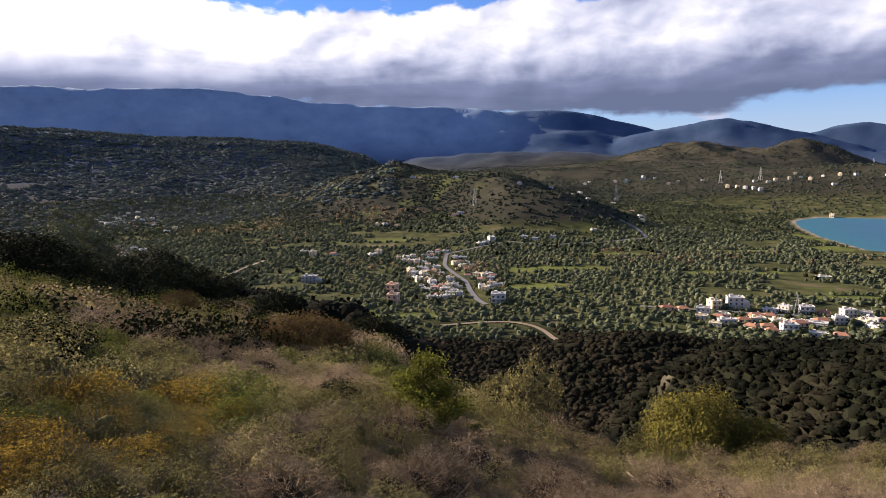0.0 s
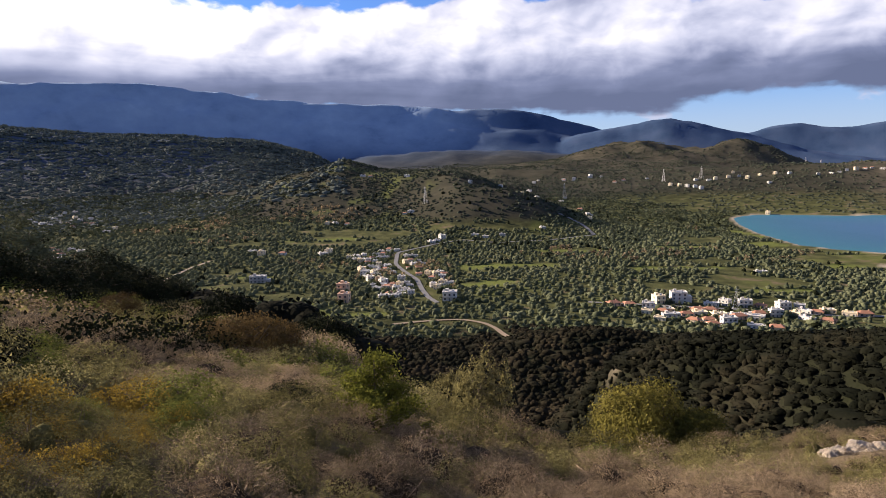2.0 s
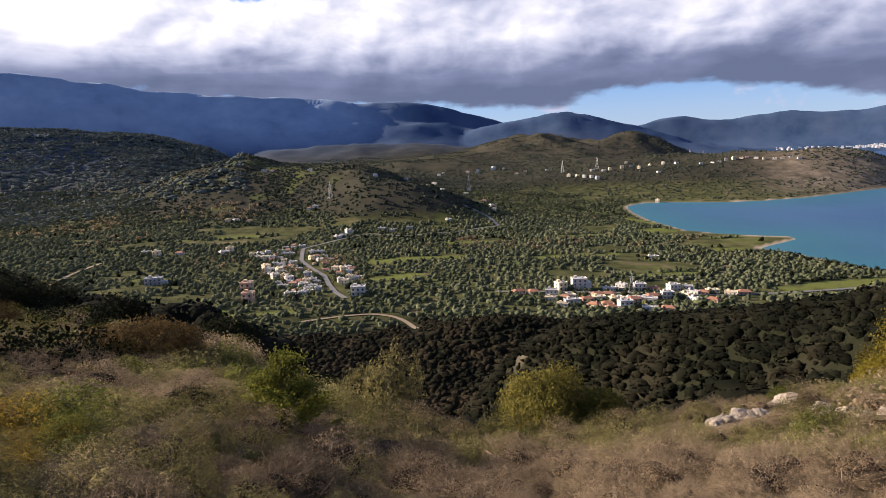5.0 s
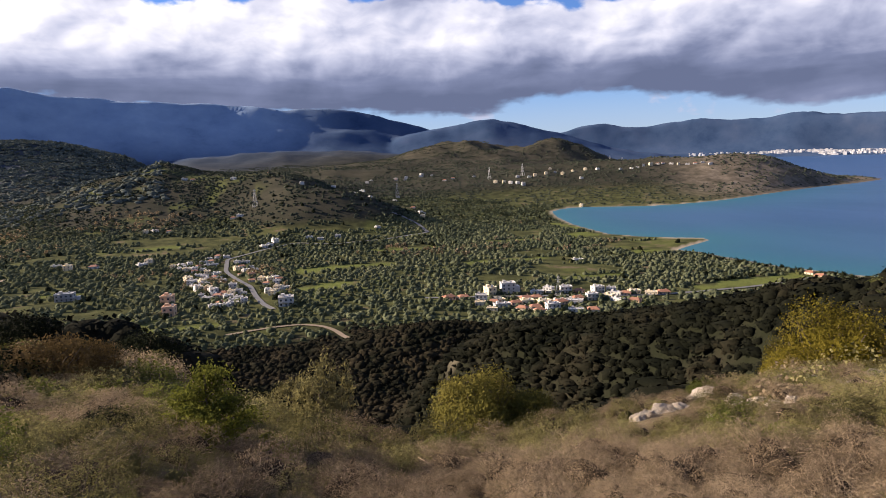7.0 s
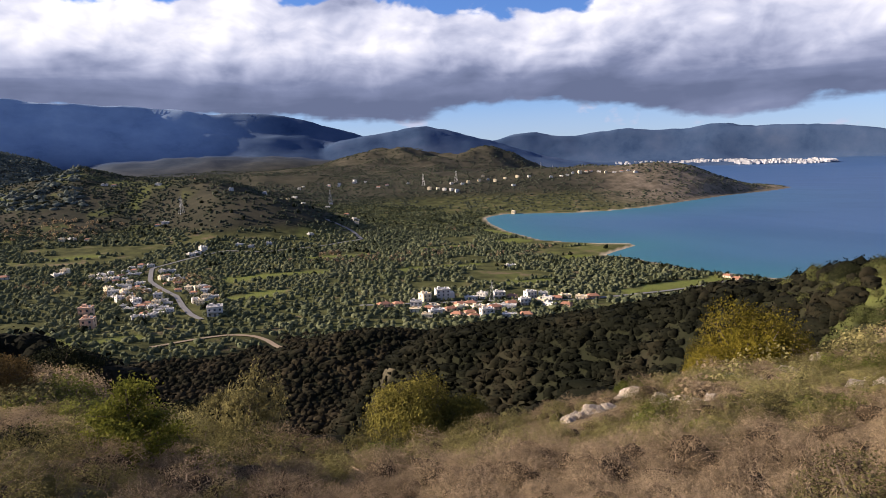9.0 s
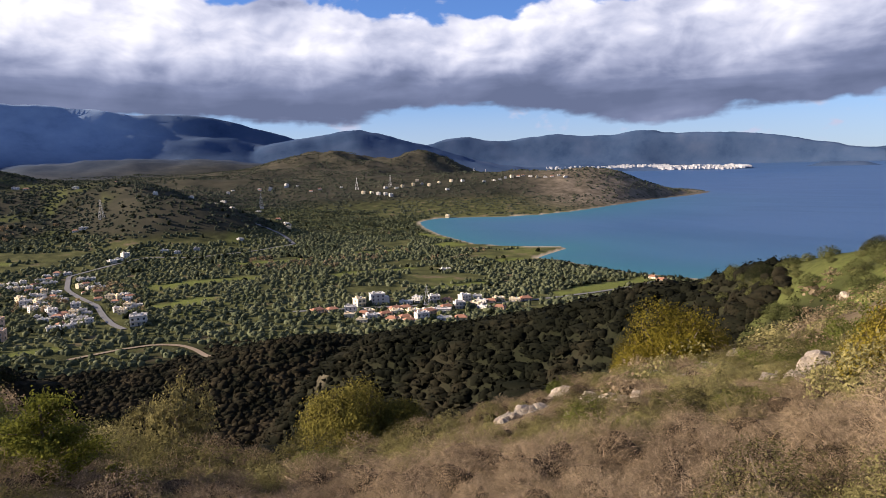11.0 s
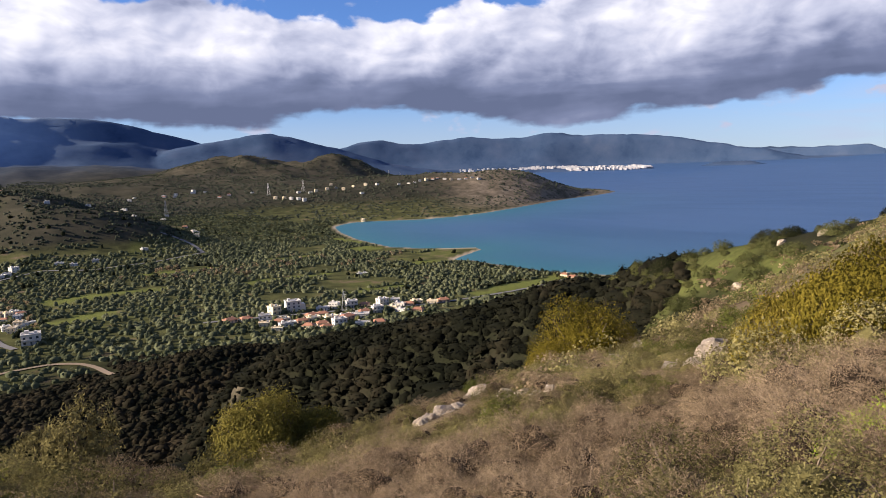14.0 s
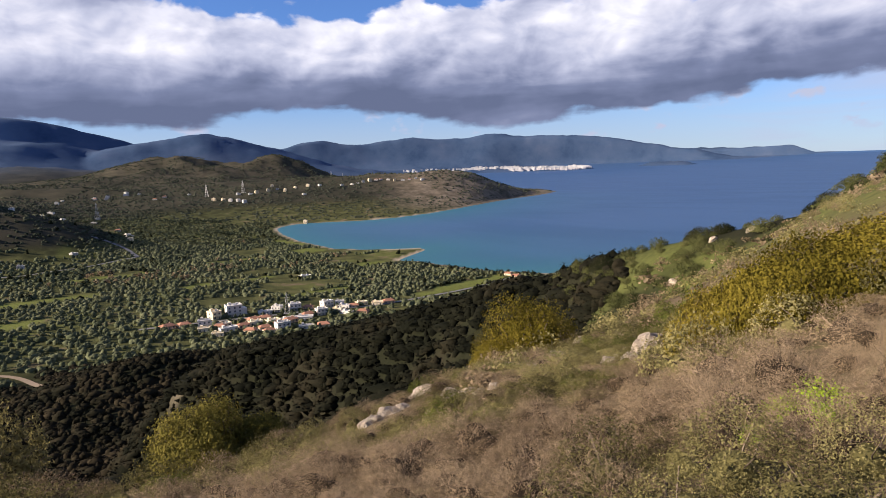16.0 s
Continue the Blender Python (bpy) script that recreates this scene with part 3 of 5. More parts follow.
def bush(name, label, category, leaf, seed, leaves, leaf_size, twigs=120, stems=14, high=0.75, wood=None, inner=0.5, bare=0.0, slim=0.6, body=0.42):
    """A bush of half width 1 m: stems, twigs and sprays of leaves."""
    rng = np.random.default_rng(seed)
    thing = tagged(new(name), label, category)
    wood = wood or M_WOOD
    scale = np.array([1, 1, high])
    swell = swellings(rng)
    tip = dome(rng, stems, 0.75, 0.1)
    tip = tip * swell(tip) * scale
    foot = rng.normal(size=(stems, 3)) * np.array([0.08, 0.08, 0])
    foot[:, 2] = -0.12
    s = np.linspace(0, 1, 4)[None, :, None]
    bend = rng.normal(size=(stems, 1, 3)) * 0.14 * np.sin(s * math.pi)
    stem_paths = foot[:, None] * (1 - s) + tip[:, None] * s * 0.9 + bend
    part("stem", tubes(stem_paths, 0.02 + 0.012 * rng.uniform(size=stems), 4), wood, thing)
    if twigs:
        # branchlets towards the surface, each with short twigs at its end
        ends = dome(rng, twigs, 0.8, -0.05)
        ends = ends * swell(ends) * scale * (0.99 + bare)
        start = stem_paths[rng.integers(0, stems, twigs), rng.integers(1, 4, twigs)]
        start = start * 0.16 + ends * 0.72 + rng.normal(size=(twigs, 3)) * 0.07
        s = np.linspace(0, 1, 3)[None, :, None]
        kink = rng.normal(size=(twigs, 1, 3)) * 0.08 * np.sin(s * math.pi)
        branch = start[:, None] * (1 - s) + ends[:, None] * s + kink
        fork = np.repeat(branch, 5, axis=0)
        root = fork[:, 1] + (fork[:, 2] - fork[:, 1]) * rng.uniform(0, 1, (5 * twigs, 1))
        tips = root + unit(fork[:, 2] - fork[:, 0] + rng.normal(size=(5 * twigs, 3)) * 0.3) * rng.uniform(0.03, 0.11, (5 * twigs, 1))
        part("brushwood", join(ribbons(rng, branch, 0.0032), ribbons(rng, np.stack([root, tips], 1), 0.0026)), M_DRY if bare else wood, thing)["kind"] = "stuff"
    if leaves:
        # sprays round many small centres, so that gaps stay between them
        part("inner_mass", inner_mass(rng, swell, scale, 0.5 if bare else body), leaf if not bare else M_CORE_SHADE, thing, smooth=True)
        hubs = dome(rng, max(8, leaves // 6), max(inner, 0.66), -0.12)
        hubs = hubs * swell(hubs) * scale
        c = hubs[rng.integers(0, len(hubs), leaves)] + rng.normal(size=(leaves, 3)) * 0.065
        c[:, 2] = np.maximum(c[:, 2], -0.05)
        part("crown", leaf_tris(rng, c, leaf_size, slim, c + np.array([0, 0, 0.1]), 0.5), leaf, thing)
    return thing


def conifer(name, label, seed):
    """A young, loosely pyramidal evergreen, 1 m high."""
    rng = np.random.default_rng(seed)
    thing = tagged(new(name), label, "tree")
    s = np.linspace(0, 1, 6)[None, :, None]
    trunk = np.array([[[0, 0, -0.05]]]) * (1 - s) + np.array([[[0.03, 0.02, 0.98]]]) * s
    part("trunk", tubes(trunk, 0.028, 7), M_WOOD, thing)
    n = 40
    h = rng.uniform(0.04, 0.92, n)
    a = rng.uniform(0, 2 * math.pi, n)
    reach = (0.52 * (1 - h) ** 0.75 + 0.05) * rng.uniform(0.6, 1.2, n)
    tip = np.stack([np.cos(a) * reach, np.sin(a) * reach, h + 0.16 * rng.uniform(0.4, 1.2, n)], 1)
    root = np.stack([np.zeros(n), np.zeros(n), h], 1)
    s = np.linspace(0, 1, 4)[None, :, None]
    limb = root[:, None] * (1 - s) + tip[:, None] * s
    for one in limb:
        part("limb", tubes(one[None], 0.007, 4), M_WOOD, thing)
    k = rng.uniform(0.25, 1.05, (n, 190, 1))
    c = root[:, None] * (1 - k) + tip[:, None] * k + rng.normal(size=(n, 190, 3)) * 0.05
    part("crown", leaf_quads(rng, c.reshape(-1, 3), 0.022, 0.9, 0.4), M_JUNIPER, thing)
    return thing


def olive(name, label, seed, leaf=None):
    """A small spreading tree of half width 1 m with a short trunk."""
    rng = np.random.default_rng(seed)
    thing = tagged(new(name), label, "tree")
    s = np.linspace(0, 1, 5)[None, :, None]
    trunk = np.array([[[0, 0, -0.3]]]) * (1 - s) + np.array([[[0.12, 0.05, 0.6]]]) * s
    part("trunk", tubes(trunk, 0.13, 8), M_WOOD, thing)
    n = 9
    tip = dome(rng, n, 0.8, 0.0)
    tip = tip * lobes(rng, tip) * np.array([1, 1, 0.85]) + np.array([0, 0, 0.62])
    root = np.array([[0.06, 0.02, 0.3]]) + rng.normal(size=(n, 3)) * 0.05
    for k in range(n):
        part("limb", tubes(root[k:k + 1, None] * (1 - s) + tip[k:k + 1, None] * s, 0.035, 5), M_WOOD, thing)
    hubs = dome(rng, 170, 0.5, -0.3)
    hubs = hubs * lobes(rng, hubs, 0.35) * np.array([1, 1, 0.8]) + np.array([0, 0, 0.62])
    c = hubs[rng.integers(0, len(hubs), 3400)] + rng.normal(size=(3400, 3)) * 0.075
    part("crown", leaf_tris(rng, c, 0.055, 0.45, c - np.array([0, 0, 0.5]), 0.75), leaf or M_OLIVE, thing)
    return thing


def at(az, r):
    return r * math.sin(radians(az)), r * math.cos(radians(az))


def stand(x, y, size, turn=0.0, tilt=0.0, sink=0.0, high=1.0):
    """A pose on the ground; far things are drawn in with the land."""
    z = float(height(np.array([x]), np.array([y]))[0])
    k = float(shrink(np.array([x]), np.array([y]))[0])
    return pose(x * k, y * k, EYE + (z - sink - EYE) * k, tilt, 0, turn) @ Matrix.Diagonal((size * k, size * k, size * high * k, 1))


# scattered growth that nobody could count
def scatter(seed, az0, az1, r0, r1, spacing, grow=0.0):
    """Random places over a stretch of bearings and distances, thinner with distance by grow."""
    rng = np.random.default_rng(seed)
    area = radians(az1 - az0) / 2 * (r1 * r1 - r0 * r0)
    n = int(area / spacing ** 2)
    r = np.sqrt(rng.uniform(r0 * r0, r1 * r1, n))
    az = rng.uniform(az0, az1, n)
    keep = rng.uniform(size=n) < (r0 / r) ** grow
    a = np.radians(az[keep])
    return rng, r[keep] * np.sin(a), r[keep] * np.cos(a)


def spread(seed, az0, az1, r0, r1, spacing):
    """Even but irregular places over a stretch of bearings and distances, with few gaps."""
    rng = np.random.default_rng(seed)
    x, y = np.meshgrid(np.arange(-r1, r1, spacing), np.arange(-r1, r1, spacing))
    x, y = (v.ravel() + rng.uniform(-0.42, 0.42, v.size) * spacing for v in (x, y))
    r, az = np.hypot(x, y), np.degrees(np.arctan2(x, y))
    k = (r > r0) & (r < r1) & (az > az0) & (az < az1)
    return rng, x[k], y[k]


def half_ball(fine):
    """The upper part of a coarse ball, for the dense inside of far bushes."""
    bm = bmesh.new()
    bmesh.ops.create_icosphere(bm, subdivisions=fine, radius=1)
    v = np.array([w.co[:] for w in bm.verts])
    f = np.array([[w.index for w in q.verts] for q in bm.faces])
    bm.free()
    f = f[v[f].mean(1)[:, 2] > -0.45]
    kept, index = np.unique(f, return_inverse=True)
    return v[kept], index.reshape(f.shape)


HULLS = {1: half_ball(1), 2: half_ball(2)}


def clumps(name, label, category, mat, rng, x, y, half, high, leaves, leaf, floor=0.0, loose=0.55, hull=0):
    """Many bushes or trees as one piece: sprays of leaves round each centre, over a dense uneven body where hull says how fine it is."""
    n = len(x)
    z = height(x, y)
    d = unit(rng.normal(size=(n, leaves, 3)))
    d[..., 2] = np.abs(d[..., 2]) * 1.1 - 0.1
    phase = rng.uniform(0, 6, (n, 1))

    def swell(q):
        return 1 + 0.3 * np.sin(3 * np.arctan2(q[..., 1], q[..., 0]) + phase) * (1 - np.clip(q[..., 2], 0, 1))
    half, high = np.broadcast_to(half, n), np.broadcast_to(high, n)
    k = (half * rng.uniform(0.6, 1.35, n))[:, None]
    tall = (high * rng.uniform(0.7, 1.25, n))[:, None]
    reach = rng.uniform(0.74 if hull else 0.55, 1.08 if hull else 1.0, (n, leaves)) * swell(d)

    def placed(q, far):
        return np.stack([x[:, None] + q[..., 0] * k * far, y[:, None] + q[..., 1] * k * far, z[:, None] + (floor + (1 - floor) * q[..., 2] * far) * tall], -1)
    v, f = leaf_quads(rng, placed(d, reach).reshape(-1, 3), np.repeat(k[:, 0] * leaf, leaves), 0.4, 0.7, (d + np.array([0, 0, 0.25])).reshape(-1, 3), loose)
    f = np.concatenate([f[:, [0, 1, 2]], f[:, [0, 2, 3]]])
    if hull:
        bv, bf = HULLS[hull]
        q = np.broadcast_to(bv, (n, *bv.shape))
        body = placed(q, 0.86 * swell(q) * rng.uniform(0.88, 1.08, (n, len(bv))))
        f = np.concatenate([f, (bf[None] + (np.arange(n) * len(bv))[:, None, None]).reshape(-1, 3) + len(v)])
        v = np.concatenate([v, body.reshape(-1, 3)])
    v = built(v[:, 0], v[:, 1], v[:, 2])
    return tagged(new(name, link_mesh(name, v, f, [mat], bool(hull))), label, category, kind="stuff")


# ---- the growth of the land, from the slope to the hills ----
ROAD = [(293, 911), (211, 858), (147, 840), (91, 875), (49, 838), (4, 786), (1, 702), (9, 654), (21, 606), (23, 557), (27, 519), (33, 500)]
TRACK = [(-3, 436), (25, 444), (47, 443), (59, 431), (66, 414), (68, 381)]
LANE = [(-225, 620), (-225, 653), (-223, 703), (-213, 758)]
BRANCH = [(265, 1010), (285, 995), (297, 965), (293, 911)]
SHORE_ROAD = [(150, 480), (200, 462), (260, 446), (320, 424), (420, 420), (508, 432)]
FIELDS = [(122, 664, 55, 12), (74, 571, 42, 10), (465, 446, 50, 10), (420, 434, 45, 9), (-51, 441, 16, 7), (-76, 911, 30, 14), (-283, 956, 20, 9), (540, 930, 12, 60),
          (500, 820, 26, 24), (300, 640, 60, 9), (220, 760, 50, 10), (-140, 640, 18, 7), (330, 520, 40, 8), (480, 640, 22, 14), (380, 800, 40, 10), (-30, 470, 26, 7)]


def to_line(x, y, line):
    best = np.full(np.shape(x), 1e12)
    for (ax, ay), (bx, by) in zip(line, line[1:]):
        dx, dy = bx - ax, by - ay
        k = np.clip(((x - ax) * dx + (y - ay) * dy) / (dx * dx + dy * dy), 0, 1)
        best = np.minimum(best, np.hypot(x - ax - k * dx, y - ay - k * dy))
    return best


def in_fields(x, y):
    """Above nought within the meadows and ploughed strips."""
    f = np.full(np.shape(x), -1.0)
    for cx, cy, w, h in FIELDS:
        wob = 0.25 * value_noise(x / 14, y / 9, 77)
        f = np.maximum(f, 1 + wob - np.maximum(np.abs(x - cx) / w, np.abs(y - cy) / h) ** 2)
    return f


def is_free(x, y):
    """Away from roads, fields and houses."""
    free = (in_fields(x, y) < 0.0) & (inland(x, y) > 16)
    for line, wide in ((ROAD, 7), (TRACK, 7), (LANE, 5), (BRANCH, 6), (SHORE_ROAD, 5)):
        free &= to_line(x, y, line) > wide
    for hx, hy in HOUSE_SPOTS:
        free &= np.hypot(x - hx, y - hy) > 6.0
    return free


def make_groves():
    # olives stand in rows on the plain; each stretch has its own slant
    rng = np.random.default_rng(5)
    gx, gy = np.meshgrid(np.arange(-1050, 700, 6.6), np.arange(340, 1850, 8.6))
    gx = gx + 3.3 * (np.arange(gy.shape[0])[:, None] % 2)
    slant = 0.22 * np.sin(gx / 210) + 0.12 * np.sin(gy / 90)
    x = (gx + gy * slant * 0.2 + rng.normal(size=gx.shape) * 2.0).ravel()
    y = (gy + gx * slant * 0.2 + rng.normal(size=gx.shape) * 1.7).ravel()
    r, az = np.hypot(x, y), np.degrees(np.arctan2(x, y))
    z = height(x, y)
    thin = fractal(x, y, 110, 3, 61)
    keep = (az > -38) & (az < 56) & (r > 400) & (r < np.where(az < -8, 2050, 1500)) & (z < np.where(az < -8, 55, 34)) & is_free(x, y) & (thin + 0.5 * fractal(x * 0.35, y, 30, 2, 62) > -0.62) & (rng.uniform(size=x.size) < 0.93)
    near = keep & (r < 780)
    mid = keep & (r >= 780) & (r < 1080)
    far = keep & (r >= 1080) & (rng.uniform(size=x.size) < 0.62)
    groves = "grey-green olive trees standing in dense rows on the plain"
    clumps("olive_grove", groves, "olive trees", M_OLIVE, rng, x[near], y[near], 3.3 * rng.uniform(0.65, 1.25, near.sum()), 3.9, 10, 0.3, 0.12, loose=0.4, hull=1)
    clumps("olive_grove", groves, "olive trees", M_OLIVE, rng, x[mid], y[mid], 3.5 * rng.uniform(0.65, 1.25, mid.sum()), 3.9, 5, 0.36, 0.12, loose=0.4, hull=1)
    clumps("olive_grove", groves, "olive trees", M_OLIVE, rng, x[far], y[far], 3.6, 4.4, 6, 0.62, 0.12, loose=0.2)
    # darker carobs and cypresses, and bare winter trees, stand between them
    rng, x, y = scatter(6, -38, 56, 410, 1300, 34)
    keep = is_free(x, y) & (fractal(x, y, 80, 2, 64) > 0.1)
    clumps("dark_trees", "dark evergreen trees between the olive groves", "trees", M_DARK, rng, x[keep], y[keep], 3.2, 5.2, 12, 0.3, 0.1, loose=0.4, hull=1)
    rng, x, y = scatter(7, -38, 56, 420, 1200, 15)
    keep = is_free(x, y) & (fractal(x, y, 120, 2, 66) > 0.62)
    clumps("bare_trees", "brownish leafless trees in patches on the plain", "trees", M_GREY, rng, x[keep], y[keep], 3.2, 5.0, 14, 0.42, 0.1)
    # hill scrub
    rng, x, y = scatter(8, -14, 57, 900, 3500, 14)
    z, d = height(x, y), inland(x, y)
    keep = (d > 20) & ((z > 30) | (np.hypot(x, y) > 1480)) & (fractal(x, y, 160, 3, 68) > -0.5)
    clumps("hill_scrub", "low dark scrub dotted over the stony hills", "scrub", M_HILL, rng, x[keep], y[keep], 3.8, 2.5, 3, 0.4, 0.0, hull=1)
    rng, x, y = scatter(10, -14, 20, 1000, 1700, 8.5)
    keep = (height(x, y) > 26) & (fractal(x, y, 90, 3, 70) > -0.45) & (in_fields(x, y) < 0)
    clumps("hill_scrub", "dark scrub thick on the central hill", "scrub", M_HILL, rng, x[keep], y[keep], 2.7, 2.2, 3, 0.4, 0.0, hull=1)
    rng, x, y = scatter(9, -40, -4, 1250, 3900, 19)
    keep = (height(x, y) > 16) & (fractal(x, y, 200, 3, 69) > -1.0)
    clumps("hill_scrub", "dark scrub and trees on the inland hills", "scrub", M_INLAND_HAZE, rng, x[keep], y[keep], 6.5 + 0.003 * np.hypot(x[keep], y[keep]), 4.0, 3, 0.4, 0.0, hull=1)


def make_garden_trees():
    # evergreens and shrubs between the houses of the village and the seaside cluster
    rng = np.random.default_rng(19)
    x, y = (np.repeat(v, 5) for v in np.array(VILLAGE + RESORT, float).T)
    a, far = rng.uniform(0, 2 * math.pi, x.size), rng.uniform(6.0, 13.0, x.size)
    x, y = x + far * np.sin(a), y + far * np.cos(a)
    k = np.ones(x.size, bool)
    for hx, hy in VILLAGE + RESORT:
        k &= np.hypot(x - hx, y - hy) > 5.4
    for line in (ROAD, SHORE_ROAD):
        k &= to_line(x, y, line) > 4.5
    clumps("garden_trees", "dark garden trees and shrubs between the houses", "trees", M_SPUR, rng, x[k], y[k], 1.9, 3.0, 12, 0.25, 0.1, loose=0.4, hull=1)


def make_shore_trees():
    # a hedge of tamarisks behind the beach, and one along the lane through the fields
    rng = np.random.default_rng(17)
    t = rng.uniform(0, 1, 46)
    x = np.concatenate([np.interp(t, [0, 0.4, 0.7, 1], [541, 519, 517, 519]), np.linspace(400, 505, 30)]) + rng.normal(size=76) * 2.0
    y = np.concatenate([np.interp(t, [0, 0.4, 0.7, 1], [426, 493, 546, 604]), np.linspace(455, 466, 30)]) + rng.normal(size=76) * 1.5
    clumps("shore_trees", "dark bushy trees in a row behind the beach", "trees", M_DARK, rng, x, y, 2.6, 3.8, 46, 0.26, 0.1)


def make_maquis():
    def seen(x, y, high):
        """Not sunk behind the near edge of the slope."""
        az, r = np.degrees(np.arctan2(x, y)), np.hypot(x, y)
        fall, edge = np.interp(az, AZ, FALL), np.interp(az, AZ, EDGE)
        return (height(x, y) + high - EYE) / r > -(1.5 + fall * edge) / edge - 0.02
    dark = "dense dark evergreen scrub filling the ravine, its shade in the colour"
    rng, x, y = spread(11, 4, 74, 24, 110, 1.3)
    over = np.hypot(x, y) - np.interp(np.degrees(np.arctan2(x, y)), AZ, EDGE)
    k = (over > 5) & seen(x, y, 1.5) & (np.degrees(np.arctan2(x, y)) < 55 + 6 * value_noise(x / 12, y / 12, 8))
    clumps("ravine_scrub", dark, "scrub", M_RAVINE_SHADE, rng, x[k], y[k], 1.3 * np.exp(0.4 * rng.normal(size=k.sum())), 0.9 * np.exp(0.3 * rng.normal(size=k.sum())), 60, 0.085, loose=0.5, hull=2)
    rng, x, y = spread(12, -30, 74, 110, 235, 2.05)
    k = seen(x, y, 2.2) & (np.degrees(np.arctan2(x, y)) < 60) & (np.hypot(x - 70, y - 192) > 4)
    clumps("ravine_scrub", dark, "scrub", M_RAVINE_SHADE, rng, x[k], y[k], 1.9 * np.exp(0.45 * rng.normal(size=k.sum())), 1.2 * np.exp(0.3 * rng.normal(size=k.sum())), 36, 0.10, loose=0.5, hull=1)
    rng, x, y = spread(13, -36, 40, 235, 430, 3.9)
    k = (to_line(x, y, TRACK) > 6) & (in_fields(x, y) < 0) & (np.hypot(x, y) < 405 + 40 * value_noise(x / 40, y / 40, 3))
    clumps("ravine_scrub", dark, "scrub", M_RAVINE_SHADE, rng, x[k], y[k], 2.8 * np.exp(0.3 * rng.normal(size=k.sum())), 2.4, 14, 0.16, loose=0.5, hull=1)
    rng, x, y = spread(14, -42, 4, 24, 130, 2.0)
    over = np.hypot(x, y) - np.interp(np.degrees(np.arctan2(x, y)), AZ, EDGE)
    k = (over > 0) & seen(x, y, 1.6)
    clumps("ravine_scrub", dark, "scrub", M_RAVINE_SHADE, rng, x[k], y[k], 1.4, 1.4, 110, 0.09, loose=0.4, hull=2)
    # the open slope: mixed low shrubs beyond those underfoot
    rng, x, y = scatter(15, -42, 8, 12.5, 62, 1.02)
    az, r = np.degrees(np.arctan2(x, y)), np.hypot(x, y)
    on = r < np.interp(az, AZ, EDGE) + 2
    kind = fractal(x, y, 5, 2, 71) + 0.25 * rng.normal(size=x.size)
    for k, mat, name, label in ((on & (kind < -0.5), M_GREY, "brown_scrub", "low grey-brown dry shrubs covering the slope"),
                                (on & (kind >= -0.5) & (kind < 0.1), M_SAGE, "grey_green_scrub", "low grey-green shrubs covering the slope"),
                                (on & (kind >= 0.1) & (kind < 0.5), M_GREEN, "green_scrub", "low fresh green shrubs on the slope"),
                                (on & (kind >= 0.5), M_DARK, "dark_scrub", "low dark evergreen shrubs on the slope")):
        size = 0.55 if mat is not M_DARK else 0.8
        clumps(name, label, "scrub", mat, rng, x[k], y[k], size * 1.1, size * 0.92, 300, 0.052, loose=0.6)
    # the sunny side to the right, thinner, with grass between
    rng, x, y = scatter(16, 44, 88, 9.5, 60, 1.05)
    az, r = np.degrees(np.arctan2(x, y)), np.hypot(x, y)
    on = (r < np.interp(az, AZ, EDGE) + 9) & (fractal(x, y, 14, 2, 74) > -0.7 + 0.6 * ramp(r, 20, 45))
    kind = rng.uniform(size=x.size) + 0.35 * ramp(r, 20, 50)
    for k, mat, name, label, size in ((on & (kind < 0.45), M_GREY, "brown_scrub", "low grey-brown dry shrubs on the stony spur", 0.5),
                                      (on & (kind >= 0.45) & (kind < 0.7), M_SAGE, "grey_green_scrub", "low grey-green shrubs on the stony spur", 0.65)):
        clumps(name, label, "scrub", mat, rng, x[k], y[k], size * 0.8, size * 0.66, 190, 0.07, loose=0.6)


# limestone on the slope: bearing, distance, half width, block
BOULDERS = [(62.7, 10.6, 0.46, 0), (64.4, 10.8, 0.26, 2), (62.2, 10.1, 0.30, 1), (65.0, 11.2, 0.26, 0), (59.4, 10.6, 0.18, 1), (48.8, 10.3, 0.17, 0), (47.6, 10.2, 0.15, 1), (46.2, 10.6, 0.2, 1),
            (44.6, 10.8, 0.24, 0), (37.6, 10.3, 0.2, 0), (39.2, 10.6, 0.3, 1), (36.6, 10.2, 0.16, 2), (40.6, 10.9, 0.22, 1), (42.2, 11.6, 0.34, 1), (52.5, 12.6, 0.2, 1), (50.8, 13.4, 0.32, 1), (54.6, 13.6, 0.25, 1),
            (-22.4, 19.0, 0.3, 2), (56.4, 14.8, 0.24, 0), (58.2, 16, 0.25, 1)]


def make_spur_scrub():
    # low growth and stones on the grassy spur beyond the ravine
    rng, x, y = spread(18, 53, 82, 50, 92, 1.25)
    az, r = np.degrees(np.arctan2(x, y)), np.hypot(x, y)
    crest_r = np.interp(az, CREST_AZ, CREST_R)
    on = (r > crest_r - 34) & (r < crest_r + 2)
    patchy = fractal(x, y, 9, 3, 75) + 0.02 * (66 - az)
    for k, mat, name, label in ((on & (patchy > 0.12), M_SPUR, "green_scrub", "olive-green low scrub on the grassy spur"), (on & (patchy > -0.35) & (patchy <= -0.05), M_GREY, "brown_scrub", "brown low scrub on the grassy spur")):
        clumps(name, label, "scrub", mat, rng, x[k], y[k], 0.75 * np.exp(0.3 * rng.normal(size=k.sum())), 0.55, 40, 0.15, loose=0.7)


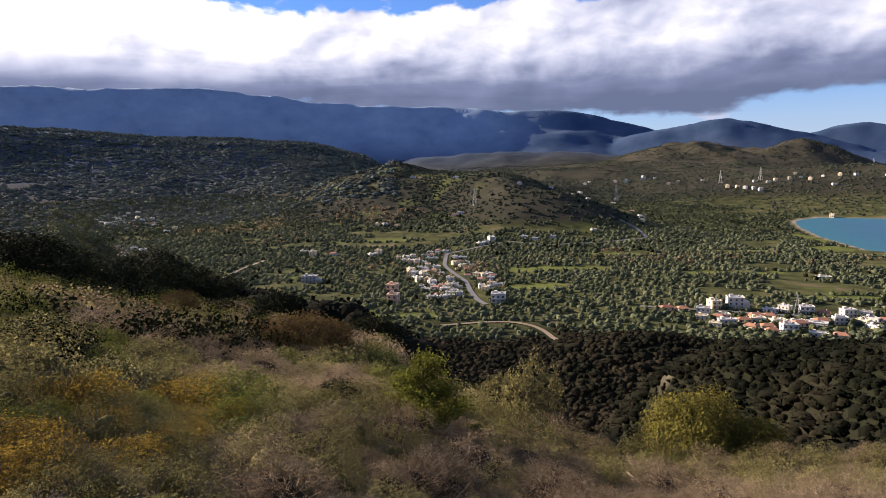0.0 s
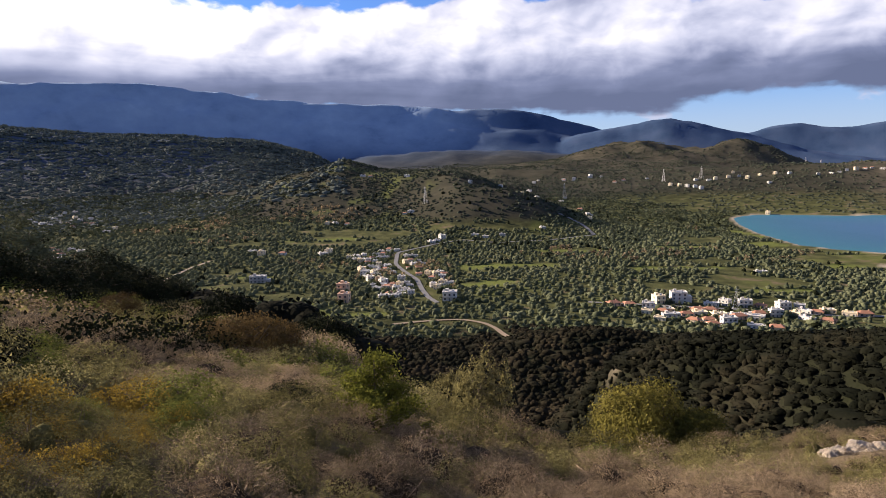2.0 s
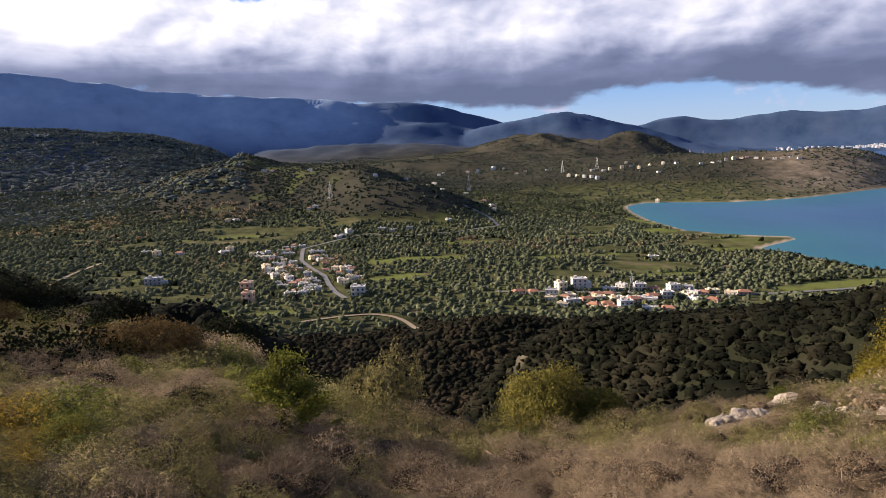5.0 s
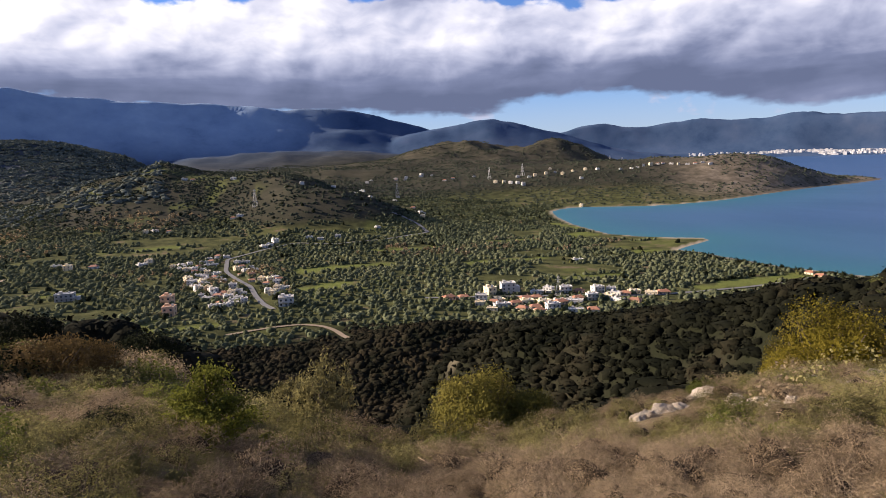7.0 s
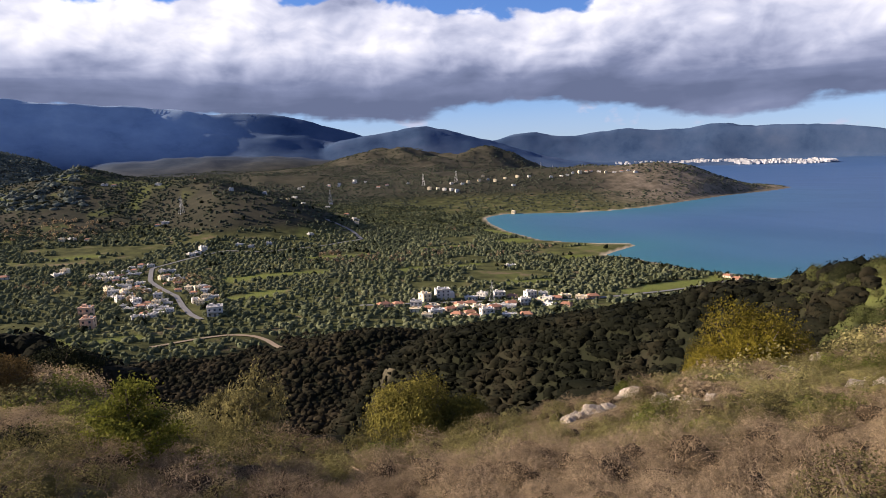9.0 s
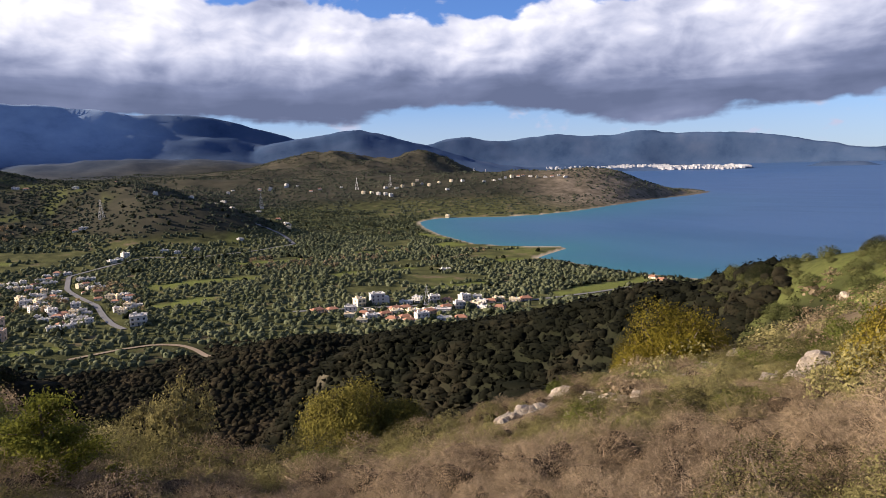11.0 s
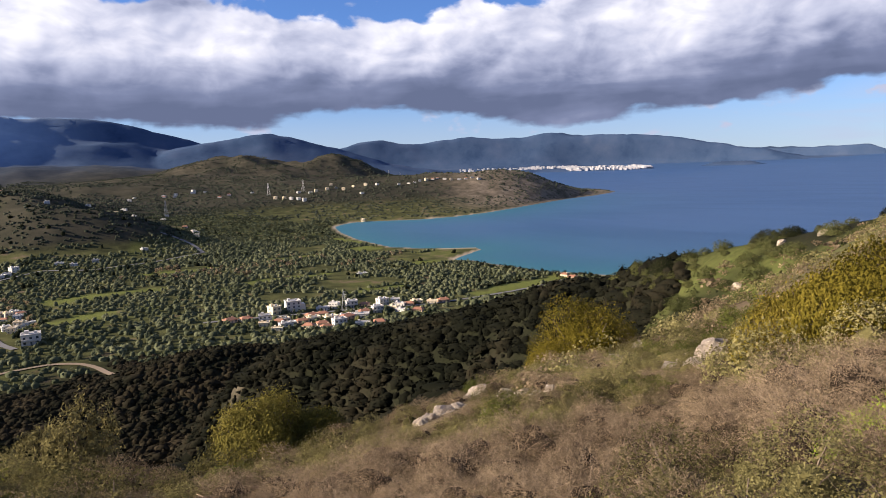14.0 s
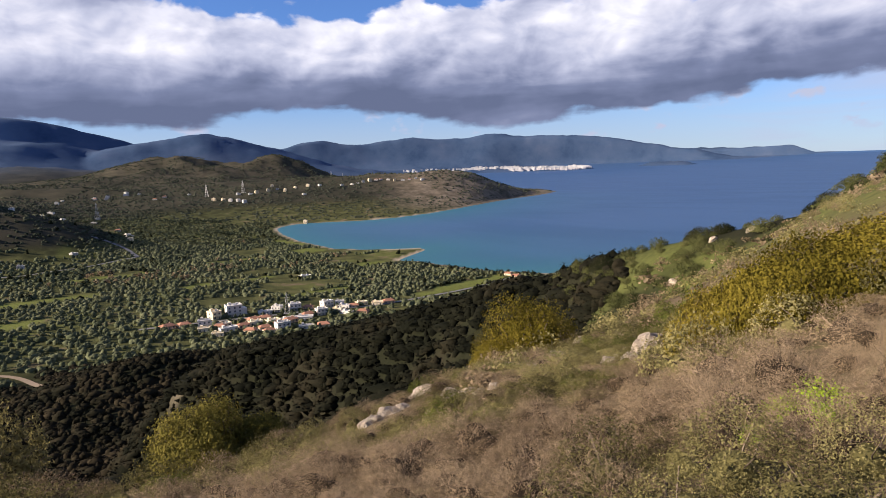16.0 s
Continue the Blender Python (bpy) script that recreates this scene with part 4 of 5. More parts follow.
# ---- the slope underfoot: shrubs, trees and stones one by one ----
def plant(proto, rows, seed, group=""):
    """Sets a thing and its copies on the ground; rows of bearing, distance, half width, height factor."""
    rng = np.random.default_rng(seed)
    if group:
        proto["group"] = group
    for k, (az, r, size, high) in reversed(list(enumerate(rows))):
        m = stand(*at(az, r), size, rng.uniform(0, 360), 0, 0.02, high)
        if k:
            copy_thing(proto, m)
        else:
            proto.matrix_basis = m


def make_underfoot():
    # the first two of each kind stand close by and are finer
    dry = [bush("dry_shrub", "grey-brown dry thorny shrub with bare tangled twigs", "shrub", M_GREY, 100 + k, (6500, 6500, 3200, 3200)[k], (0.015, 0.015, 0.022, 0.022)[k], (560, 560, 260, 260)[k], 6, 0.85, M_DRY, 0.6, 0.04) for k in range(4)]
    sage = [bush("grey_green_shrub", "low rounded grey-green shrub with small leaves", "shrub", M_SAGE, 110 + k, (5200, 5200, 2600, 2600)[k], (0.024, 0.024, 0.034, 0.034)[k], 60, 5, 0.88, inner=0.6) for k in range(4)]
    green = [bush("green_shrub", "fresh green leafy shrub on the slope", "shrub", M_GREEN, 120 + k, (5000, 2400)[k], (0.027, 0.04)[k], 30, 5, 0.88) for k in range(2)]
    rust = [bush("rusty_shrub", "shrub with rust and yellow leaves among dry twigs", "shrub", M_RUST, 130, 4600, 0.028, 160, 8, 0.8)]
    rng = np.random.default_rng(140)
    rows = {k: [] for k in ("dry", "sage", "green", "rust")}
    placed = []
    tries = 0
    while len(placed) < 820 and tries < 30000:
        tries += 1
        az, r = rng.uniform(-38, 82), math.sqrt(rng.uniform(2.6 ** 2, 15.5 ** 2))
        edge = float(np.interp(az, AZ, EDGE)) + 1.5
        if r > edge:
            continue
        x, y = at(az, r)
        size = rng.uniform(0.24, 0.5) if r < 7.5 else rng.uniform(0.3, 0.64)
        if any(abs(az - a) < 1.3 and -0.8 < r - b < 0.3 for a, b, *_ in BOULDERS):
            continue
        if 34 < az < 66 and r > 7.5:
            size *= 0.62
        if any((x - a) ** 2 + (y - b) ** 2 < (0.66 * (size + s)) ** 2 for a, b, s in placed):
            continue
        n = float(fractal(np.array([x]), np.array([y]), 3.0, 2, 81)[0]) + 0.35 * rng.normal()
        left = az < 6
        if left:
            kind = "dry" if n < -0.25 else "sage" if n < 0.4 else "green" if n < 0.72 else "rust"
            if kind == "rust" and not (az < -14 and r < 7.5):
                kind = "sage"
        else:
            kind = "dry" if n < 0.12 else "sage" if n < 0.9 else "green"
            if az > 58 and r < 6.5:
                kind = "sage" if n > -0.2 else "dry"
        placed.append((x, y, size))
        rows[kind].append((az, r, size, rng.uniform(0.8, 1.15)))
    for kind, protos in (("dry", dry), ("sage", sage), ("green", green), ("rust", rust)):
        for k, p in enumerate(protos):
            half = len(protos) // 2
            near = [q for q in rows[kind] if (q[1] < 7.2) == (k < half) or not half]
            plant(p, near[k % max(half, 1)::max(half, 1)], 150 + k, kind + " shrubs on the slope")


def make_named_bushes():
    plant(conifer("young_juniper", "young light-green juniper on the brushy slope", 201), [(-2.2, 8.6, 1.35, 0.84), (-4.0, 9.3, 0.8, 0.7), (2.6, 8.6, 0.5, 0.9), (4.2, 7.9, 0.5, 0.8)], 202, "young junipers")
    plant(olive("wild_olive", "pale grey-green wild olive bush at the ravine's edge", 203, M_WILD), [(7.6, 13.2, 0.70, 1.4), (4.6, 18.0, 0.7, 1.2)], 204, "wild olives")
    mastic = bush("mastic_bush", "broad yellow-green mastic bush at the slope's edge", "bush", M_MASTIC, 205, 22000, 0.026, 140, 30, 0.92, inner=0.62, body=0.66)
    plant(mastic, [(22.0, 12.6, 1.02, 1.36), (26.2, 12.9, 0.8, 1.2), (19.2, 12.4, 0.56, 1.0), (29.0, 12.6, 0.4, 0.9)], 206, "mastic bushes")
    broom = bush("golden_bush", "golden-green upright bush on the stony edge", "bush", M_YELLOW, 207, 16000, 0.026, 140, 30, 1.1, inner=0.6, body=0.66)
    plant(broom, [(51.8, 15.6, 0.95, 1.3), (49.0, 15.2, 0.7, 0.9), (53.8, 16.2, 0.7, 0.95)], 208, "golden bushes")
    great = bush("yellow_oak_bush", "large dense yellow-green evergreen bush on the slope", "bush", M_YELLOW, 209, 34000, 0.02, 160, 40, 0.5, inner=0.66, body=0.66)
    plant(great, [(73.6, 9.7, 1.0, 1.35), (78.0, 9.9, 1.2, 1.0), (83.5, 10.2, 1.3, 0.8), (70.0, 9.6, 0.75, 1.35), (67.2, 9.7, 0.5, 1.2)], 210, "large evergreen bushes")
    oak = bush("dark_oak_bush", "dark evergreen kermes oak bush on the slope", "bush", M_DARK, 211, 7000, 0.036, 60, 22, 0.85, inner=0.62)
    plant(oak, [(-15.0, 29.5, 1.5, 1.0), (-33.6, 36, 1.9, 0.7), (-30.6, 37, 1.7, 0.65), (-36.5, 34, 2.0, 0.75), (-28.3, 40, 1.5, 0.6), (-24.4, 44, 2.5, 1.0), (-22.0, 46, 1.9, 0.9), (-9.8, 9.2, 0.42, 0.9), (-34, 26, 1.9, 0.8), (-31, 28, 1.9, 0.75), (-28.5, 31, 1.7, 0.7), (-25, 37, 2.0, 0.8), (-22.5, 39, 1.8, 0.8),
                (-2.8, 24, 1.2, 0.9), (-6.4, 25, 1.3, 0.9), (2.0, 21, 1.1, 0.9), (-19.8, 44, 1.9, 0.8), (-33.2, 9.4, 0.62, 0.8), (-11.0, 21, 1.0, 0.8), (65.6, 96, 1.9, 0.9), (57.7, 104, 2.1, 1.1),
                (67.6, 93, 1.6, 0.8), (71.9, 76, 1.5, 1.0), (74.2, 84, 1.6, 0.9), (75.2, 88, 1.8, 0.9)], 212, "dark evergreen bushes")
    russet = bush("russet_bush", "rounded russet-brown leafy bush on the slope", "bush", M_RUSSET, 213, 9000, 0.032, 160, 22, 0.8, inner=0.6)
    plant(russet, [(-13.6, 16.0, 1.05, 1.05), (-11.6, 16.6, 0.85, 1.0), (-15.8, 16.4, 0.75, 0.95), (-23.6, 24, 0.9, 0.8)], 214, "russet bushes")
    plant(olive("hillside_tree", "tall loose-crowned tree on the far edge of the slope", 215), [(-30.4, 45, 2.3, 0.85), (-28.6, 47, 1.7, 0.75)], 216, "hillside trees")
    tuft = bush("spur_bush", "rounded olive-green bush on the grassy spur", "bush", M_SPUR, 220, 2600, 0.05, 0, 6, 0.9, inner=0.6)
    rng = np.random.default_rng(221)
    rows = []
    for _ in range(1500):
        az = rng.uniform(53, 80)
        crest_r = float(np.interp(az, CREST_AZ, CREST_R))
        r = crest_r + rng.uniform(-27, 3)
        if all((az - a) ** 2 * r * r / 3300 + (r - b) ** 2 > (6 if az < 61 else 11) for a, b, _, _ in rows):
            rows.append((az, r, rng.uniform(0.8, 1.7) * (1 if rng.uniform() < 0.7 else 0.5), rng.uniform(0.75, 1.0)))
    plant(tuft, rows, 222, "bushes on the spur")
    spurge = bush("spurge", "bright yellow-green spurge with dense leaf heads", "plant", M_SPURGE, 217, 2600, 0.032, 0, 12, 0.8, inner=0.7)
    plant(spurge, [(74.6, 5.2, 0.24, 1.0), (72.3, 5.0, 0.17, 1.0), (77.4, 5.1, 0.3, 1.0), (70.4, 5.4, 0.12, 1.0)], 218, "spurges")


def rock_material():
    m, net = material("limestone")
    place = net.add("ShaderNodeTexCoord").outputs["Object"]
    n1, n2 = net.noise(place, 2.2, 6, 0.6), net.noise(place, 11, 5, 0.65)
    v = net.math("ADD", net.math("MULTIPLY", n1, 0.6), net.math("MULTIPLY", n2, 0.4))
    c = net.stops(v, [(0.3, (0.07, 0.06, 0.05)), (0.43, (0.21, 0.175, 0.135)), (0.56, (0.35, 0.295, 0.225)), (0.72, (0.48, 0.42, 0.33))])
    finish(net, c, 0.9, v, 0.9, 0.08)
    return m


def boulder(seed, flat=0.7):
    """A weathered limestone block of half width 1."""
    bm = bmesh.new()
    bmesh.ops.create_icosphere(bm, subdivisions=4, radius=1)
    rng = np.random.default_rng(seed)
    cuts = [(Vector(unit(rng.normal(size=3) * np.array([1, 1, 0.8]))), rng.uniform(0.55, 0.85)) for _ in range(11)]
    for v in bm.verts:
        p = v.co.copy()
        for n, d in cuts:
            over = p.dot(n) - d
            if over > 0:
                p -= n * over * 0.97
        p += p.normalized() * (0.16 * noise.fractal(p * 2.3 + Vector((seed, 0, 0)), 1.0, 2.0, 5) - 0.12 * abs(noise.noise(p * 4)))
        v.co = Vector((p.x, p.y, p.z * flat))
    me = bpy.data.meshes.new("boulder")
    bm.to_mesh(me)
    bm.free()
    me.materials.append(M_ROCK)
    return me


M_ROCK = rock_material()


def make_rocks():
    blocks = [boulder(301, 0.75), boulder(302, 0.6), boulder(303, 0.95)]
    rng = np.random.default_rng(304)
    label = "pale weathered limestone boulder among the shrubs"
    for az, r, size, kind in BOULDERS:
        ob = tagged(new("boulder", blocks[kind]), label, "boulder", "boulders on the slope")
        ob.matrix_basis = stand(*at(az, r), size * 1.15, rng.uniform(0, 360), 0, 0.3 * size)
    for az, r, size in ((76.2, 92, 1.5), (77.6, 92, 1.6), (75.4, 88, 1.0), (79.2, 95, 1.8), (74.0, 80, 0.9), (69.6, 86, 0.8), (66.8, 90, 0.9), (63.6, 84, 0.9), (62.0, 80, 0.7)):
        ob = tagged(new("rock_outcrop", blocks[int(az) % 3]), "pale limestone outcrop on the spur's crest", "rock", "outcrops on the spur")
        ob.matrix_basis = stand(*at(az, r), size, rng.uniform(0, 360), 0, 0.15 * size)
    # small stones and dry grass
    rng, x, y = scatter(305, 30, 86, 3, 60, 0.62, 0.9)
    k = (np.hypot(x, y) > 8) & (np.hypot(x, y) < np.interp(np.degrees(np.arctan2(x, y)), AZ, EDGE)) & (fractal(x, y, 6, 2, 91) > 0.0)
    x, y = x[k], y[k]
    ico = bmesh.new()
    bmesh.ops.create_icosphere(ico, subdivisions=1, radius=1)
    base = np.array([v.co[:] for v in ico.verts])
    tri = np.array([[v.index for v in f.verts] for f in ico.faces])
    ico.free()
    s = rng.uniform(0.03, 0.11, len(x))[:, None, None]
    c = np.stack([x, y, height(x, y)], 1)[:, None]
    v = base[None] * s * rng.uniform(0.6, 1.2, (len(x), len(base), 1)) * np.array([1, 1, 0.6]) + c
    f = tri[None] + (np.arange(len(x)) * len(base))[:, None, None]
    tagged(new("loose_stones", link_mesh("loose_stones", v.reshape(-1, 3), f.reshape(-1, 3), [M_ROCK], False)), "loose pale stones strewn over the slope", "stones", kind="stuff")
    rng, x, y = scatter(306, -42, 88, 2.6, 22, 0.2, 1.4)
    k = (np.hypot(x, y) < np.interp(np.degrees(np.arctan2(x, y)), AZ, EDGE) + 1) & (fractal(x, y, 2.5, 2, 93) > -0.1)
    x, y = x[k], y[k]
    foot = np.stack([x, y, height(x, y) - 0.02], 1)[:, None]
    t = np.linspace(0, 1, 3)[None, :, None]
    lean = rng.normal(size=(len(x), 1, 3)) * np.array([0.13, 0.13, 0.04]) + np.array([0, 0, 0.17])
    v, f = ribbons(rng, foot + lean * t + np.array([0.05, 0.0, -0.03]) * t * t, 0.004)
    tagged(new("dry_grass", link_mesh("dry_grass", v, f, [M_STRAW], False)), "straw-coloured dry grass between the shrubs", "grass", kind="stuff")


# ---- houses, roads, pylons ----
def plaster(name, color, spread=0.12):
    m, net = material(name)
    place = net.add("ShaderNodeNewGeometry").outputs["Position"]
    each = net.add("ShaderNodeObjectInfo").outputs["Random"]
    n = net.math("ADD", net.math("MULTIPLY", net.noise(place, 0.5, 5), 0.7), net.math("MULTIPLY", each, 0.3))
    finish(net, net.stops(n, [(0.25, tuple(c * (1 - spread * 2) for c in color)), (0.75, color)]), 0.85)
    return m


M_WHITE = plaster("white_plaster", (0.60, 0.57, 0.52))
M_CREAM = plaster("cream_plaster", (0.78, 0.66, 0.45))
M_PEACH = plaster("peach_plaster", (0.66, 0.45, 0.30))
M_CONCRETE = plaster("bare_concrete", (0.42, 0.41, 0.39))
# Far town: white plaster, dulled in its colour for the haze.
M_TOWN = plaster("weathered_plaster", (0.46, 0.46, 0.47))
M_TILE = plaster("terracotta_tiles", (0.36, 0.17, 0.10), 0.2)
M_ASPHALT = plaster("worn_asphalt", (0.13, 0.127, 0.125), 0.1)
M_DIRT = plaster("bare_earth", (0.19, 0.14, 0.088), 0.15)
M_STEEL = plaster("galvanised_steel", (0.50, 0.50, 0.50))
M_SHUTTER = plaster("dark_shutters", (0.09, 0.11, 0.13))


def glass_material():
    m, net = material("window_glass")
    n = net.noise(net.add("ShaderNodeNewGeometry").outputs["Position"], 0.8, 2)
    finish(net, net.mix(n, (0.02, 0.025, 0.035, 1), (0.05, 0.06, 0.075, 1)), 0.12)
    return m


M_GLASS = glass_material()


def box(x0, x1, y0, y1, z0, z1):
    v = np.array([(x, y, z) for z in (z0, z1) for y in (y0, y1) for x in (x0, x1)], float)
    return v, np.array([(0, 2, 3, 1), (4, 5, 7, 6), (0, 1, 5, 4), (2, 6, 7, 3), (0, 4, 6, 2), (1, 3, 7, 5)])


def house(label, w, d, storeys, wall, roof="flat", seed=0, wing=0.0, windows=True, panes=True):
    """A house with its front to -y: walls, roof, windows with frame and pane, door, balcony."""
    rng = np.random.default_rng(seed)
    h = 3.1 * storeys
    thing = tagged(new("house"), label, "house")
    pieces = [box(-w / 2, w / 2, -d / 2, d / 2, -2.5, h)]
    if wing:
        pieces.append(box(w / 2, w / 2 + wing, -d / 2 + 1.2, d / 2 - 0.8, -2.5, h - 3.1))
    part("wall", join(*pieces), wall, thing)
    if roof == "flat":
        e = 0.15
        rim = [box(-w / 2 - e, w / 2 + e, -d / 2 - e, d / 2 + e, h, h + 0.25)]
        rim += [box(-w / 2 - e, w / 2 + e, s * d / 2 - 0.1 - e, s * d / 2 + 0.1 + e, h + 0.25, h + 0.8) for s in (-1, 1)]
        rim += [box(s * w / 2 - 0.1 - e, s * w / 2 + 0.1 + e, -d / 2 + e, d / 2 - e, h + 0.25, h + 0.8) for s in (-1, 1)]
        roof_ob = part("roof", join(*rim), wall, thing)
        part("water_tank", box(w * 0.18, w * 0.18 + 1.5, 0, 1.2, h + 0.25, h + 1.7), M_STEEL, roof_ob, "pale roof tank")
        part("stair_hut", box(-w * 0.32, -w * 0.32 + 2.4, 0.2, 2.6, h + 0.25, h + 2.3), wall, roof_ob)
    else:
        o = 0.5
        rise = 0.22 * d
        v = np.array([(-w / 2 - o, -d / 2 - o, h - 0.1), (w / 2 + o, -d / 2 - o, h - 0.1), (w / 2 + o, d / 2 + o, h - 0.1), (-w / 2 - o, d / 2 + o, h - 0.1), (-w / 2 + d * 0.3, 0, h + rise), (w / 2 - d * 0.3, 0, h + rise)])
        f = np.array([(0, 1, 5, 4), (2, 3, 4, 5), (1, 2, 5, 5), (3, 0, 4, 4), (3, 2, 1, 0)])
        under = v.copy()
        under[:, 2] -= 0.18
        tri = [(0, 1, 5), (0, 5, 4), (2, 3, 4), (2, 4, 5), (1, 2, 5), (3, 0, 4)]
        faces = np.array(tri + [(a + 6, c + 6, b + 6) for a, b, c in tri] + [(0, 6, 7), (0, 7, 1), (1, 7, 8), (1, 8, 2), (2, 8, 9), (2, 9, 3), (3, 9, 6), (3, 6, 0)])
        part("roof", (np.concatenate([v, under]), faces), M_TILE, thing, "terracotta tiled roof")
        part("chimney", box(w * 0.2, w * 0.2 + 0.7, 0.3, 1.0, h + rise * 0.3, h + rise + 0.7), wall, thing)
    if windows:
        count = max(2, int(w // 3.4))
        for s in range(storeys):
            for k in range(count):
                cx = (k + 0.5) / count * w - w / 2
                z0 = 3.1 * s + 0.9
                door = s == 0 and k == count // 2
                if door:
                    part("door", box(cx - 0.5, cx + 0.5, -d / 2 - 0.06, -d / 2 + 0.1, 0, 2.1), M_SHUTTER, thing)
                    continue
                win = part("window", box(cx - 0.72, cx + 0.72, -d / 2 - 0.07, -d / 2 + 0.1, z0 - 0.1, z0 + 1.4), M_SHUTTER, thing)
                if panes:
                    part("pane", box(cx - 0.58, cx + 0.58, -d / 2 - 0.1, -d / 2 + 0.1, z0, z0 + 1.3), M_GLASS, win)
            for sy in (-1, 1):
                win = part("window", box(sy * w / 2 - 0.08, sy * w / 2 + 0.08, -0.7, 0.7, 3.1 * s + 0.8, 3.1 * s + 2.3), M_SHUTTER, thing)
                if panes:
                    part("pane", box(sy * w / 2 - 0.11, sy * w / 2 + 0.11, -0.56, 0.56, 3.1 * s + 0.92, 3.1 * s + 2.18), M_GLASS, win)
        if storeys > 1:
            bal = part("balcony", box(-w * 0.42, w * 0.42, -d / 2 - 1.5, -d / 2, 2.95, 3.12), wall, thing)
            part("parapet", join(box(-w * 0.42, w * 0.42, -d / 2 - 1.5, -d / 2 - 1.38, 3.12, 4.0)), wall, bal)
    return thing


def settle(protos, spots, seed, group, facing=None, size=1.0):
    """Sets houses down at spots, taking turns with the kinds."""
    rng = np.random.default_rng(seed)
    used = set()
    first = {}
    for k, (x, y) in enumerate(spots):
        p = protos[int(rng.integers(0, len(protos)))]
        turn = (facing if facing is not None else -math.degrees(math.atan2(x, y))) + rng.uniform(-35, 35)
        m = stand(x, y, size * rng.uniform(0.85, 1.12), turn)
        p["group"] = group
        if p.name in used:
            copy_thing(p, m)
        else:
            used.add(p.name)
            first[p] = m
    for p, m in first.items():
        p.matrix_basis = m
    for p in protos:
        if p.name not in used:
            for o in (*p.children_recursive, p):
                bpy.data.objects.remove(o)


def make_houses():
    def small(tag, far=False):
        p = not far
        return [house("white flat-roofed village house " + tag, 9.5, 8, 2, M_WHITE, "flat", 1, panes=p), house("low white flat-roofed house " + tag, 11, 7.5, 1, M_WHITE, "flat", 2, 3.0, panes=p),
                house("cream two-storey house " + tag, 9, 8.5, 2, M_CREAM, "flat", 3, panes=p), house("white house with terracotta tiled roof " + tag, 10, 7.5, 1, M_WHITE, "tile", 4, panes=p),
                house("low grey concrete house " + tag, 9.5, 8.5, 1, M_CONCRETE, "flat", 5, panes=p), house("long low white house " + tag, 13, 7, 1, M_WHITE, "flat", 16, panes=p)]
    rng = np.random.default_rng(399)
    close = [(x + rng.choice([-9, 9]), y + rng.uniform(-9, 9)) for x, y in VILLAGE[:40]]
    close = [p for p in close if to_line(np.array([p[0]]), np.array([p[1]]), ROAD)[0] > 8]
    settle(small("in the valley village"), VILLAGE + close, 401, "valley village houses", size=0.7)
    settle([house("plain white cubic two-storey house by the road", 10.5, 9, 2, M_WHITE, "flat", 6)], [(44, 510)], 402, "", 8)
    settle([house("unfinished peach-coloured house in the olive grove", 8, 8, 2, M_PEACH, "flat", 7)], [(-46, 560), (-42, 516)], 403, "peach houses")
    settle([house("grey concrete house with a covered roof terrace", 15, 9, 2, M_CONCRETE, "flat", 8, 4)], [(-130, 612)], 404, "", 10)
    settle(small("scattered over the hills", True), OUTLYING, 405, "hill houses", size=0.85)
    settle(small("on the far hillside", True), HILLS_A + HILLS_B, 406, "far hillside houses", size=0.95)
    settle(small("in the inland village", True), INLAND, 407, "inland village houses", size=0.9)
    hotel = [house("white apartment hotel with stacked balconies", 13, 10, 3, M_WHITE, "flat", 9, 4)]
    settle(hotel, [(220, 474)], 408, "", -20)
    settle([house("cream gable-ended block beside the hotel", 8, 9, 2, M_CREAM, "flat", 10)], [(204, 474)], 409, "", 20)
    resort = [house("cream holiday house with tiled roof in the seaside cluster", 10, 8, 1, M_CREAM, "tile", 11), house("peach holiday house in the seaside cluster", 11, 8, 1, M_PEACH, "tile", 12),
              house("cream holiday house in the seaside cluster", 12, 8, 1, M_CREAM, "flat", 13), house("long white low building in the seaside cluster", 15, 7, 1, M_WHITE, "flat", 14),
              house("white two-storey holiday house in the seaside cluster", 11, 8, 2, M_WHITE, "flat", 15)]
    more = [(x + rng.choice([-11, 11]), y + rng.uniform(-8, 8)) for x, y in RESORT[:20]]
    settle(resort, RESORT + more, 410, "seaside cluster houses", size=0.78)


VILLAGE = [(-53, 748), (-45, 759), (-37, 730), (-30, 712), (-26, 746), (-21, 720), (-17, 690), (-13, 776), (-7, 793), (-6, 808), (-10, 745), (-34, 657), (-28, 626), (-21, 641), (-15, 658), (-10, 668), (-8, 686), (-2, 646),
           (-15, 599), (-11, 585), (-7, 568), (-3, 579), (1, 562), (6, 600), (10, 582), (4, 545), (9, 554), (13, 535), (-1, 529), (13, 570), (14, 746), (18, 721), (21, 697), (25, 667), (12, 706), (33, 627), (36, 610), (40, 622),
           (45, 634), (34, 567), (37, 556), (44, 573), (50, 580)]
OUTLYING = [(-162, 791), (-87, 783), (-81, 794), (-106, 1044), (-94, 1049), (-74, 1041), (20, 1086), (31, 1089), (59, 867), (68, 889), (52, 857), (116, 902), (129, 888), (155, 898), (224, 944), (-178, 816), (-137, 792),
            (239, 1231), (260, 1272), (311, 1442), (311, 1357), (367, 1372), (331, 1142), (349, 1171), (356, 1132), (321, 1023), (-60, 1372), (-44, 1359), (31, 1298), (100, 1348), (145, 1184), (216, 1265),
            (401, 1792), (431, 1868), (499, 1836), (522, 1817), (579, 1847)]
